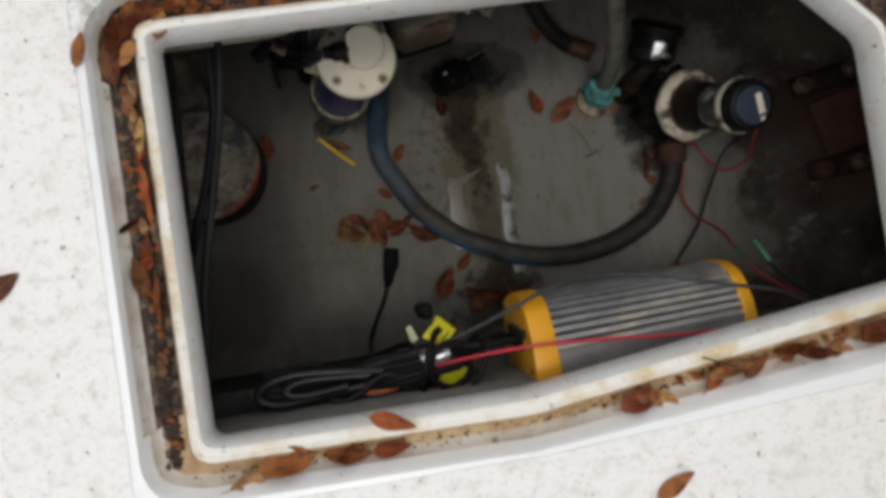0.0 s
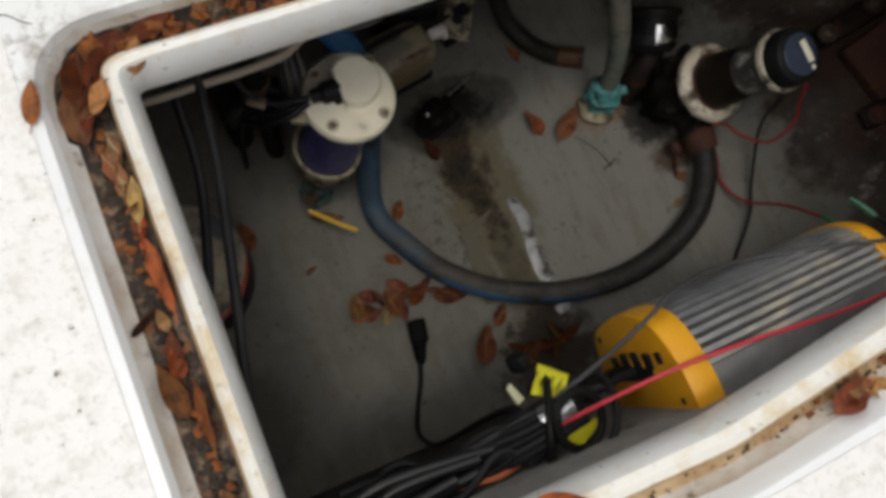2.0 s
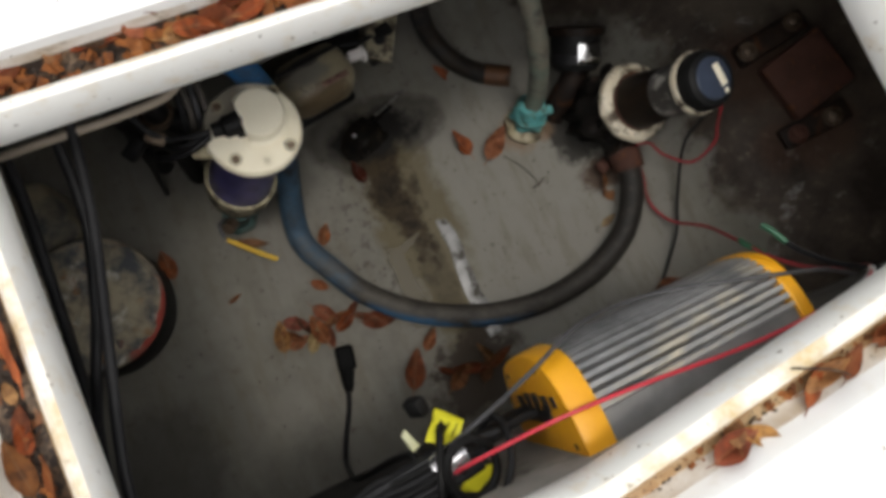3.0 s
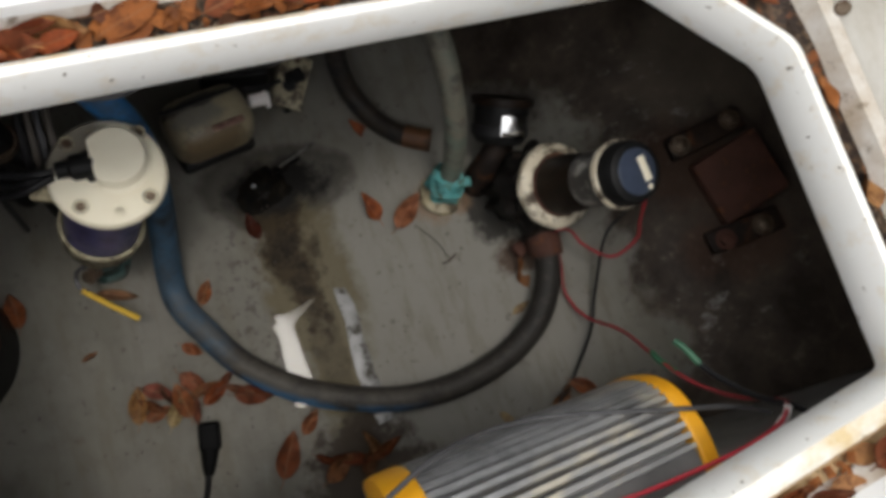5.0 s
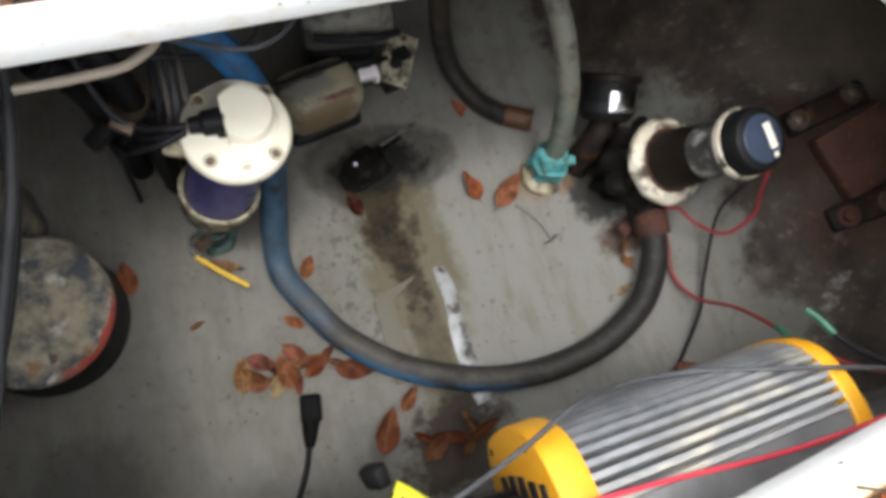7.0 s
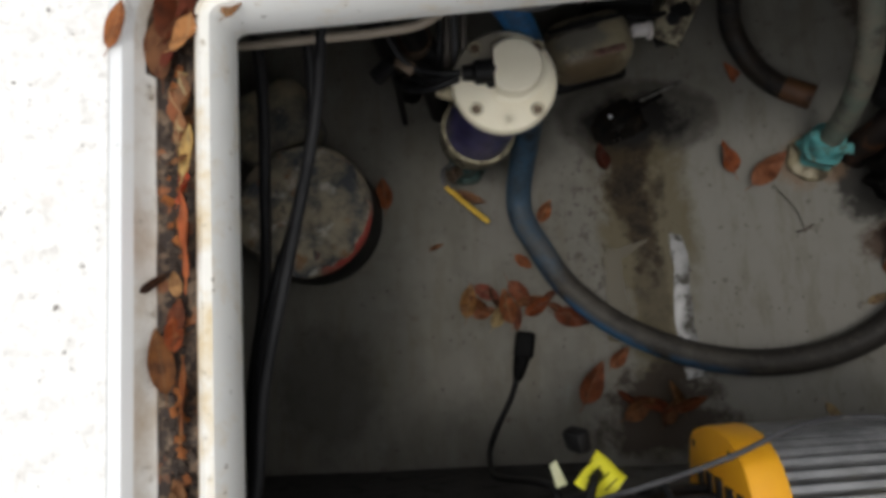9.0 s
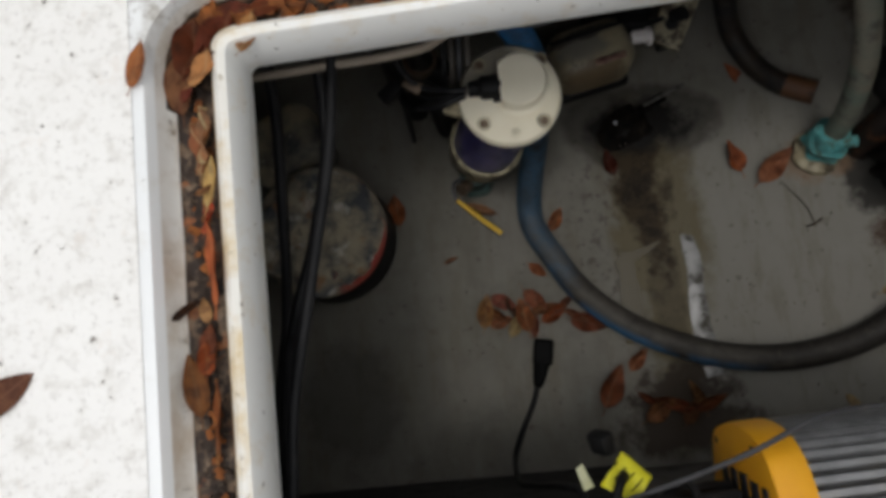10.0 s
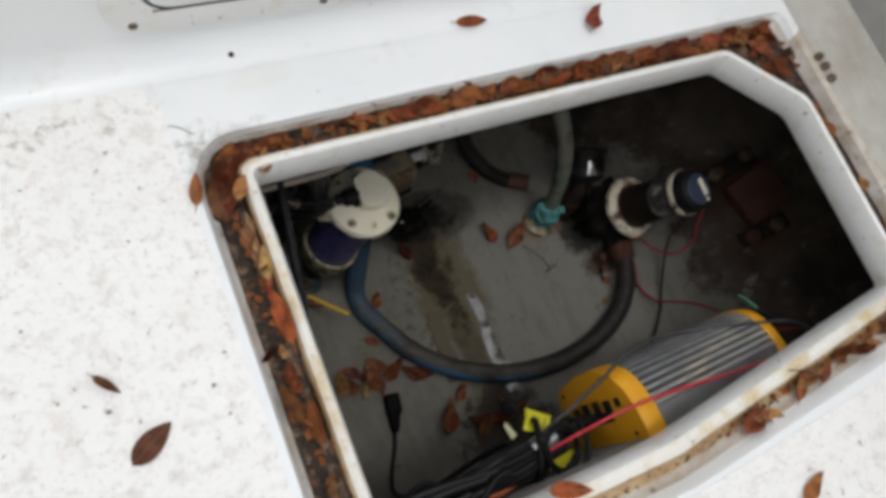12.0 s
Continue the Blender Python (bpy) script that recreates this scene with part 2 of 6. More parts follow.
def leaf_material():
    n = Nodes("dry leaf", 0.55)
    n.bsdf.inputs["Specular IOR Level"].default_value = 0.15
    info = n.tree.nodes.new("ShaderNodeObjectInfo")
    ramp = n.tree.nodes.new("ShaderNodeValToRGB")
    e = ramp.color_ramp.elements
    tones = ((0.0, (0.36, 0.090, 0.022)), (0.25, (0.20, 0.055, 0.022)), (0.45, (0.42, 0.17, 0.045)), (0.65, (0.29, 0.055, 0.030)), (0.85, (0.42, 0.24, 0.09)), (1.0, (0.13, 0.050, 0.024)))
    e[0].color, e[1].color = (*tones[0][1], 1), (*tones[-1][1], 1)
    for at, c in tones[1:-1]:
        k = e.new(at)
        k.color = (*c, 1)
    n.link(info.outputs["Random"], ramp.inputs["Fac"])
    sep = n.tree.nodes.new("ShaderNodeSeparateXYZ")
    n.link(n.place, sep.inputs[0])
    shift = n.maths("ADD", n.maths("MULTIPLY", info.outputs["Random"], 37.0), 0.0)
    grain = n.node("ShaderNodeTexNoise", Scale=3.2, Detail=5.0, Roughness=0.7)
    grain.noise_dimensions = "4D"
    n.link(n.place, grain.inputs["Vector"])
    n.link(shift, grain.inputs["W"])
    c = n.mix(n.maths("MULTIPLY", n.step(grain.outputs["Fac"], 0.44, 0.62), 0.8), ramp.outputs[0], (0.085, 0.03, 0.014))
    rib = n.step(n.maths("ABSOLUTE", sep.outputs["Y"], 0.0), 0.022, 0.006)
    c = n.mix(n.maths("MULTIPLY", rib, 0.45), c, (0.36, 0.20, 0.09))
    c = n.mix(n.step(n.noise(210, 3, 0.5), 0.66, 0.72), c, (0.06, 0.03, 0.02))
    tint = n.tree.nodes.new("ShaderNodeMix")
    tint.data_type, tint.blend_type = "RGBA", "MULTIPLY"
    tint.inputs[0].default_value = 1.0
    n.link(c, tint.inputs[6])
    n.link(info.outputs["Color"], tint.inputs[7])
    c = tint.outputs[2]
    n.colour(c)
    n.bump(n.noise(180, 4, 0.6), 0.4, 0.001)
    return n.mat


def hose_material(name, skin, dust, patchy=False):
    n = Nodes(name, 0.55)
    mask = n.noise(9, 5, 0.65, (1, 1, 2))
    if patchy:  # rubbed black along the far half, blue where it is newer
        sep = n.tree.nodes.new("ShaderNodeSeparateXYZ")
        n.link(n.place, sep.inputs[0])
        mask = n.maths("ADD", mask, n.step(sep.outputs["X"], -0.26, 0.0))
        mask = n.maths("SUBTRACT", mask, 0.36)
        mask = n.maths("SUBTRACT", mask, n.maths("MULTIPLY", n.step(sep.outputs["Z"], 0.15, 0.22), 0.9))
        skin = n.mix(n.step(sep.outputs["Z"], 0.19, 0.29), (0.038, 0.082, 0.130), skin)
    c = n.mix(n.step(mask, 0.40, 0.56), skin, dust)
    c = n.mix(n.maths("MULTIPLY", n.step(n.noise(32, 6, 0.7), 0.50, 0.64), 0.6), c, (0.030, 0.027, 0.024))
    c = n.mix(n.maths("MULTIPLY", n.step(n.noise(80, 5, 0.7), 0.55, 0.7), 0.3), c, (0.13, 0.11, 0.09))
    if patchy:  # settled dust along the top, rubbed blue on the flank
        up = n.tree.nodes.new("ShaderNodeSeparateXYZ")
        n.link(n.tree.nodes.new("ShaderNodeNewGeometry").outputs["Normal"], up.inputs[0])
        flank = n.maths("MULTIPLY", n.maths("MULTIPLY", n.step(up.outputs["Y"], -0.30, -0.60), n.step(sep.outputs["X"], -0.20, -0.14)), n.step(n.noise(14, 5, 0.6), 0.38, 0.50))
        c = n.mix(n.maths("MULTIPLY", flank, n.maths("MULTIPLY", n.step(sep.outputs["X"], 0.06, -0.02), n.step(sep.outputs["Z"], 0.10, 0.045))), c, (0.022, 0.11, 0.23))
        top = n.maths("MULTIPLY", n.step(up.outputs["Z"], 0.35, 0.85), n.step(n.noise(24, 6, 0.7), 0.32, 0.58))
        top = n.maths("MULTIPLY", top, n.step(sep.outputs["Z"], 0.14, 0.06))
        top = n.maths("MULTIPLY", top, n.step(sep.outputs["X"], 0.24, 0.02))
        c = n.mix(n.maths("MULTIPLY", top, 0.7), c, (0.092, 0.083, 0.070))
    n.bsdf.inputs["Specular IOR Level"].default_value = 0.2
    n.colour(c)
    n.bump(n.noise(250, 3), 0.2)
    return n.mat


def fin_material():
    """Dull dark aluminium, paler towards the bulkhead side, with tan corrosion crust there."""
    n = Nodes("oxidised aluminium", 0.45, 0.45)
    n.bsdf.inputs["Specular IOR Level"].default_value = 0.3
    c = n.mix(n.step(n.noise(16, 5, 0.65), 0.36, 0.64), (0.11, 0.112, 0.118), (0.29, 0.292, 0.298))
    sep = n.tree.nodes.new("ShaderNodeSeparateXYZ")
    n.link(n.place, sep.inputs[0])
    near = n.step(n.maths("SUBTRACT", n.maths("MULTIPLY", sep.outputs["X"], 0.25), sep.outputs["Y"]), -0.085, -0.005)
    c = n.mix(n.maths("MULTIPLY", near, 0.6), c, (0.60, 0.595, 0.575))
    crust = n.maths("MULTIPLY", n.step(n.noise(34, 6, 0.7, (0.45, 1, 1)), 0.49, 0.60), near)
    c = n.mix(crust, c, (0.66, 0.58, 0.42))
    n.colour(c)
    n.gloss(n.maths("ADD", n.maths("MULTIPLY", crust, 0.4), 0.4))
    n.bump(n.noise(240, 4), 0.35)
    return n.mat


GELCOAT, FLANGE, GRIME, NONSKID, BILGE, LEAF, FOOT = gelcoat_material(), flange_material(), grime_material(), nonskid_material(), bilge_material(), leaf_material(), wall_foot_material()
FLANGE_EDGE = edge_material("yellowed lip", (0.82, 0.80, 0.74), (0.66, 0.52, 0.30), 0.46, 0.66)
LIP_BROWN = edge_material("brown-stained lip edge", (0.60, 0.46, 0.26), (0.28, 0.14, 0.05), 0.30, 0.66, 0.01)
STREAKED = edge_material("streaked gutter side", (0.68, 0.66, 0.62), (0.40, 0.31, 0.21), 0.36, 0.70, 0.01)
BULKHEAD = worn("bulkhead paint", (0.24, 0.23, 0.21), (0.18, 0.172, 0.16), 0.6, dirt=(0.07, 0.062, 0.052), amount=0.36, dirt_scale=14, shine=0.2)
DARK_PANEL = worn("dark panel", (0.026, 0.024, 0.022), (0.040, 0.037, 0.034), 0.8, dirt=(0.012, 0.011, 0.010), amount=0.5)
UNDERSIDE = worn("raw underside", (0.16, 0.155, 0.14), (0.11, 0.105, 0.095), 0.8, bump=0.6, grain=120)
# the side wall's shade is put into this grey version of the gelcoat
SHADED_WALL = worn("shade-grey gelcoat", (0.38, 0.365, 0.335), (0.34, 0.325, 0.295), 0.45, dirt=(0.32, 0.28, 0.22), amount=0.2, dirt_scale=18)
CREAM = worn("aged cream plastic", (0.80, 0.75, 0.60), (0.75, 0.69, 0.54), 0.4, dirt=(0.34, 0.24, 0.13), amount=0.12, dirt_scale=45)
CREAM_DIRTY = worn("dirty cream plastic", (0.42, 0.38, 0.26), (0.30, 0.26, 0.17), 0.5, dirt=(0.06, 0.045, 0.03), amount=0.66, dirt_scale=38)
CREAM_TAN = worn("smeared tan plastic", (0.38, 0.33, 0.21), (0.26, 0.22, 0.14), 0.45, scale=18, dirt=(0.045, 0.034, 0.022), amount=0.56, dirt_scale=24)
GRIMY = worn("grimy grey-beige plastic", (0.15, 0.135, 0.10), (0.09, 0.085, 0.075), 0.5, dirt=(0.035, 0.03, 0.025), amount=0.55, dirt_scale=38)
FADED_MARK = worn("faded mark", (0.09, 0.035, 0.035), (0.24, 0.15, 0.11), 0.5, scale=90, dirt=(0.3, 0.25, 0.17), amount=0.4, dirt_scale=120)
RING_CREAM = worn("chipped cream enamel", (0.64, 0.59, 0.47), (0.50, 0.43, 0.31), 0.5, dirt=(0.05, 0.035, 0.022), amount=0.62, dirt_scale=48)
BLACK = worn("black rubber", (0.010, 0.010, 0.011), (0.018, 0.018, 0.019), 0.42, dirt=(0.045, 0.042, 0.038), amount=0.22, dirt_scale=60, shine=0.18)
BLACK_PLASTIC = worn("black plastic", (0.007, 0.007, 0.007), (0.012, 0.012, 0.012), 0.42, dirt=(0.035, 0.03, 0.026), amount=0.14, dirt_scale=60, shine=0.13)
BROWN_BARREL = worn("rusted black barrel", (0.007, 0.006, 0.005), (0.018, 0.011, 0.007), 0.45, dirt=(0.06, 0.028, 0.013), amount=0.12, dirt_scale=34, shine=0.14)
MOTTLED = worn("flaking collar", (0.03, 0.03, 0.03), (0.05, 0.045, 0.04), 0.45, dirt=(0.42, 0.40, 0.36), amount=0.52, dirt_scale=42)
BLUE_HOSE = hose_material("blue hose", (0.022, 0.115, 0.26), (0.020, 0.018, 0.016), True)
BLACK_HOSE = hose_material("black hose", (0.014, 0.014, 0.015), (0.035, 0.026, 0.018))
GREEN_HOSE = hose_material("grey green hose", (0.125, 0.15, 0.12), (0.17, 0.155, 0.12))
DARK_TEAL = worn("dull green bronze", (0.025, 0.085, 0.075), (0.04, 0.06, 0.05), 0.6, dirt=(0.03, 0.028, 0.022), amount=0.5, dirt_scale=60, bump=0.6)
TEAL = worn("verdigris bronze", (0.065, 0.28, 0.28), (0.13, 0.36, 0.345), 0.6, dirt=(0.07, 0.09, 0.06), amount=0.55, dirt_scale=90, bump=0.8)
RUST = worn("rusted steel", (0.080, 0.036, 0.026), (0.042, 0.022, 0.017), 0.8, dirt=(0.14, 0.055, 0.026), amount=0.40, dirt_scale=50, bump=0.8, shine=0.15)
RUST_BLACK = worn("black scale", (0.012, 0.009, 0.008), (0.026, 0.017, 0.012), 0.6, dirt=(0.09, 0.038, 0.017), amount=0.42, dirt_scale=45, shine=0.12, bump=0.8, grain=120)
CUFF = worn("rust brown rubber", (0.13, 0.055, 0.02), (0.07, 0.03, 0.014), 0.6, dirt=(0.03, 0.02, 0.015), amount=0.4)
CHROME = worn("chrome", (0.8, 0.8, 0.8), (0.72, 0.72, 0.72), 0.12, 1.0, bump=0.05)
STEEL = worn("tarnished steel", (0.16, 0.12, 0.085), (0.08, 0.055, 0.036), 0.45, 0.6, dirt=(0.08, 0.035, 0.018), amount=0.5, dirt_scale=120)
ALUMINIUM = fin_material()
DULL_ALUMINIUM = worn("dirty dark aluminium", (0.22, 0.216, 0.21), (0.14, 0.137, 0.133), 0.5, 0.3, dirt=(0.28, 0.25, 0.20), amount=0.3, dirt_scale=45)
YELLOW = worn("yellow plastic", (0.80, 0.38, 0.015), (0.74, 0.33, 0.012), 0.38, dirt=(0.30, 0.16, 0.04), amount=0.12, dirt_scale=50)
YELLOW_TAPE = worn("yellow tape", (0.72, 0.68, 0.03), (0.60, 0.55, 0.03), 0.35, dirt=(0.2, 0.18, 0.08), amount=0.25)
YELLOW_PALE = worn("pale tape", (0.55, 0.55, 0.32), (0.45, 0.45, 0.3), 0.5)
YELLOW_GRIP = worn("yellow grip", (0.66, 0.42, 0.03), (0.56, 0.34, 0.03), 0.45, dirt=(0.2, 0.12, 0.05), amount=0.35, dirt_scale=120)
RED_WIRE = worn("red insulation", (0.62, 0.035, 0.06), (0.52, 0.03, 0.05), 0.35)
RED_DARK = worn("dusty red insulation", (0.32, 0.026, 0.036), (0.22, 0.024, 0.026), 0.45, dirt=(0.14, 0.08, 0.06), amount=0.4)
GLOSSY = worn("shiny black cord", (0.008, 0.008, 0.009), (0.014, 0.014, 0.015), 0.28, dirt=(0.03, 0.028, 0.026), amount=0.15, dirt_scale=70, shine=0.3)
GREY_CABLE = worn("grey cable", (0.055, 0.055, 0.058), (0.036, 0.036, 0.038), 0.5, dirt=(0.12, 0.11, 0.10), amount=0.3, dirt_scale=60)
BEIGE_DULL = worn("dull beige cable", (0.085, 0.072, 0.058), (0.055, 0.047, 0.04), 0.5, dirt=(0.03, 0.035, 0.03), amount=0.4)
GREEN_TAPE = worn("green sleeve", (0.04, 0.16, 0.085), (0.025, 0.09, 0.05), 0.5, dirt=(0.11, 0.16, 0.11), amount=0.4, dirt_scale=120)
FOIL = worn("dull foil", (0.5, 0.5, 0.52), (0.3, 0.3, 0.32), 0.25, 0.8, bump=0.8, grain=120)
WHITE_PLASTIC = worn("white plastic", (0.72, 0.68, 0.66), (0.62, 0.58, 0.56), 0.4, dirt=(0.3, 0.25, 0.2), amount=0.25)
PURPLE = worn("violet filter cartridge", (0.018, 0.017, 0.065), (0.055, 0.050, 0.17), 0.25, scale=38, dirt=(0.16, 0.16, 0.22), amount=0.46, dirt_scale=45)
FOULED = worn("crusted lid", (0.26, 0.22, 0.14), (0.045, 0.050, 0.055), 0.85, scale=26, dirt=(0.36, 0.32, 0.24), amount=0.40, dirt_scale=55, bump=1.0, grain=110)
TAPE_WHITE = worn("speckled tape with glint white", (0.24, 0.24, 0.235), (0.14, 0.138, 0.13), 0.22, scale=45, dirt=(0.06, 0.055, 0.045), amount=0.60, dirt_scale=70)
FADED_SCRAP = worn("dirty sliver", (0.12, 0.115, 0.10), (0.06, 0.055, 0.05), 0.6, dirt=(0.03, 0.026, 0.02), amount=0.5, dirt_scale=90)
SCALE = worn("black flaking scale", (0.005, 0.005, 0.005), (0.012, 0.010, 0.009), 0.5, dirt=(0.05, 0.030, 0.018), amount=0.28, dirt_scale=60, bump=1.0, grain=90, shine=0.1)
SLUDGE = worn("black sludge", (0.004, 0.004, 0.004), (0.010, 0.008, 0.006), 0.5, shine=0.02, scale=60, bump=0.9, grain=90, dirt=(0.025, 0.02, 0.014), amount=0.35, dirt_scale=60)
CHIPS = worn("leaf litter", (0.045, 0.028, 0.018), (0.022, 0.014, 0.010), 0.8, scale=60, dirt=(0.28, 0.21, 0.14), amount=0.32, dirt_scale=150)
FLAKES = worn("broken leaf", (0.30, 0.105, 0.030), (0.12, 0.045, 0.020), 0.7, scale=90, dirt=(0.05, 0.025, 0.015), amount=0.4, dirt_scale=120, shine=0.1)
# gloss for the glint shaped on the wet floor
FILM = Nodes("wet glint film", 0.09)
FILM.bsdf.inputs["Base Color"].default_value = (0.080, 0.066, 0.036, 1)
FILM.bump(FILM.noise(50, 2), 0.03)
FILM.bsdf.inputs["IOR"].default_value = 1.27
FILM = FILM.mat


# ---- builders ----
def thing(name, at, label, category, group="", kind=""):
    ob = new(name)
    ob.location, ob.empty_display_size = at, 0.03
    return tagged(ob, label, category, group, kind)


def finish(bm, material, name, smooth=40):
    for f in bm.faces:
        f.smooth = smooth > 0
    me = bpy.data.meshes.new(name)
    bm.to_mesh(me)
    bm.free()
    for m in material if isinstance(material, (list, tuple)) else [material]:
        me.materials.append(m)
    if 0 < smooth < 180:
        me.set_sharp_from_angle(angle=radians(smooth))
    return me


def base_of(ob):
    at = Vector(ob.location)
    while ob.parent:
        ob = ob.parent
        at += Vector(ob.location)
    return at


def part(name, bm, material, parent, label="", smooth=40):
    """Links a bmesh, built in world metres, as one mesh under a thing or a part."""
    bmesh.ops.transform(bm, matrix=Matrix.Translation(-base_of(parent)), verts=bm.verts)
    ob = new(name, finish(bm, material, name, smooth))
    ob.parent = parent
    return tagged(ob, label)


def solid(name, bm, material, label, category, group="", kind="", smooth=40):
    return tagged(new(name, finish(bm, material, name, smooth)), label, category, group, kind)


def block(centre, size, bevel=0.003, turn=(0, 0, 0), segments=2):
    bm = bmesh.new()
    bmesh.ops.create_cube(bm, size=1)
    bmesh.ops.scale(bm, vec=size, verts=bm.verts)
    if bevel:
        bmesh.ops.bevel(bm, geom=bm.edges[:], offset=bevel, segments=segments, affect="EDGES", profile=0.5)
    bmesh.ops.transform(bm, matrix=pose(*centre, *turn), verts=bm.verts)
    return bm


def sheet(loops, closed=True, cap=None):
    """Faces between successive loops of points."""
    bm = bmesh.new()
    rows = [[bm.verts.new(p) for p in loop] for loop in loops]
    for a, b in zip(rows, rows[1:]):
        n = len(a)
        for k in range(n if closed else n - 1):
            bm.faces.new((a[k], a[(k + 1) % n], b[(k + 1) % n], b[k]))
    for row, turn in ((rows[0], True), (rows[-1], False)) if cap else ():
        bm.faces.new(row[::-1] if turn else row)
    return bm


def lathe(profile, at, axis=(0, 0, 1), sides=32, lobes=0, depth=0.0):
    """A turned body: (radius, height) pairs along an axis from a point. lobes: a scalloped rim."""
    q = Vector((0, 0, 1)).rotation_difference(Vector(axis).normalized())
    loops = []
    for r, h in profile:
        ring = []
        for k in range(sides):
            a = 2 * math.pi * k / sides
            rr = r * (1 + depth * math.cos(lobes * a)) if lobes else r
            ring.append(q @ Vector((rr * math.cos(a), rr * math.sin(a), h)) + Vector(at))
        loops.append(ring)
    bm = sheet(loops, cap=True)
    bmesh.ops.recalc_face_normals(bm, faces=bm.faces)
    return bm


def spline(points, steps=10):
    pts = [Vector(p) for p in points]
    pts = [2 * pts[0] - pts[1], *pts, 2 * pts[-1] - pts[-2]]
    out = []
    for a, b, c, d in zip(pts, pts[1:], pts[2:], pts[3:]):
        for k in range(steps):
            t = k / steps
            out.append(0.5 * (2 * b + (c - a) * t + (2 * a - 5 * b + 4 * c - d) * t * t + (3 * b - a - 3 * c + d) * t ** 3))
    return out + [pts[-2]]


def tube(points, radius, sides=10, steps=10, ribs=0.0):
    """A hose, cable or wire along a smooth curve."""
    line = spline(points, steps)
    loops, side = [], None
    for k, p in enumerate(line):
        way = (line[min(k + 1, len(line) - 1)] - line[max(k - 1, 0)]).normalized()
        if side is None:
            side = way.orthogonal().normalized()
        side = (side - way * side.dot(way)).normalized()
        up = way.cross(side)
        r = radius * (1 + (ribs if k % 2 else 0))
        loops.append([p + r * (math.cos(2 * math.pi * s / sides) * side + math.sin(2 * math.pi * s / sides) * up) for s in range(sides)])
    bm = sheet(loops, cap=True)
    bmesh.ops.recalc_face_normals(bm, faces=bm.faces)
    return bm


def joined(*parts):
    out = bmesh.new()
    for bm in parts:
        me = bpy.data.meshes.new("tmp")
        bm.to_mesh(me)
        bm.free()
        out.from_mesh(me)
        bpy.data.meshes.remove(me)
    return out


def rough(bm, amount, scale):
    for v in bm.verts:
        v.co += amount * noise.noise_vector(v.co * scale)
    return bm


def rounded(corners, steps=6):
    """A polygon of (x, y, corner radius) as a smooth list of points."""
    out = []
    n = len(corners)
    for k in range(n):
        p, r = Vector(corners[k][:2]), corners[k][2]
        a = (Vector(corners[k - 1][:2]) - p).normalized()
        b = (Vector(corners[(k + 1) % n][:2]) - p).normalized()
        half = a.angle(b) / 2
        cut = r / math.tan(half)
        centre = p + (a + b).normalized() * (r / math.sin(half))
        s, e = p + a * cut - centre, p + b * cut - centre
        turn = s.angle_signed(e)
        for i in range(steps + 1):
            w = -turn * i / steps
            out.append(centre + Vector((s.x * math.cos(w) - s.y * math.sin(w), s.x * math.sin(w) + s.y * math.cos(w))))
    return out


def floor_height(x):
    return float(np.interp(x, FLOOR_X, FLOOR_Z))


# ---- the deck with its hatch opening ----
HUB = Vector((0.38, 0.37))
OPENING = rounded([(0.024, 0.180, 0.012), (0.33, 0.1795, 0.15), (0.735, 0.228, 0.008), (0.735, 0.482, 0.03), (0.652, 0.567, 0.012), (0.024, 0.565, 0.008)])
FLANGE_OUT = rounded([(0.006, 0.158, 0.02), (0.33, 0.153, 0.15), (0.750, 0.203, 0.012), (0.750, 0.487, 0.03), (0.657, 0.582, 0.012), (0.006, 0.582, 0.016)])
RIM = rounded([(-0.036, 0.128, 0.045), (0.33, 0.124, 0.15), (0.772, 0.160, 0.01), (0.772, 0.614, 0.01), (-0.036, 0.608, 0.05)])
OUTER = [Vector(p) for p in ((-1.4, -1.2), (0.785, -1.2), (0.785, 0.70), (-1.4, 0.70))]


def reach(loop, angle):
    """Where a ray from the hub at an angle leaves a loop."""
    d = Vector((math.cos(angle), math.sin(angle)))
    best = 0.0
    for a, b in zip(loop, loop[1:] + loop[:1]):
        e = b - a
        det = d.x * -e.y + e.x * d.y
        if abs(det) < 1e-12:
            continue
        w = a - HUB
        t = (w.x * -e.y + e.x * w.y) / det
        s = (d.x * w.y - d.y * w.x) / det
        if t > 0 and -1e-6 <= s <= 1 + 1e-6:
            best = max(best, t)
    return best


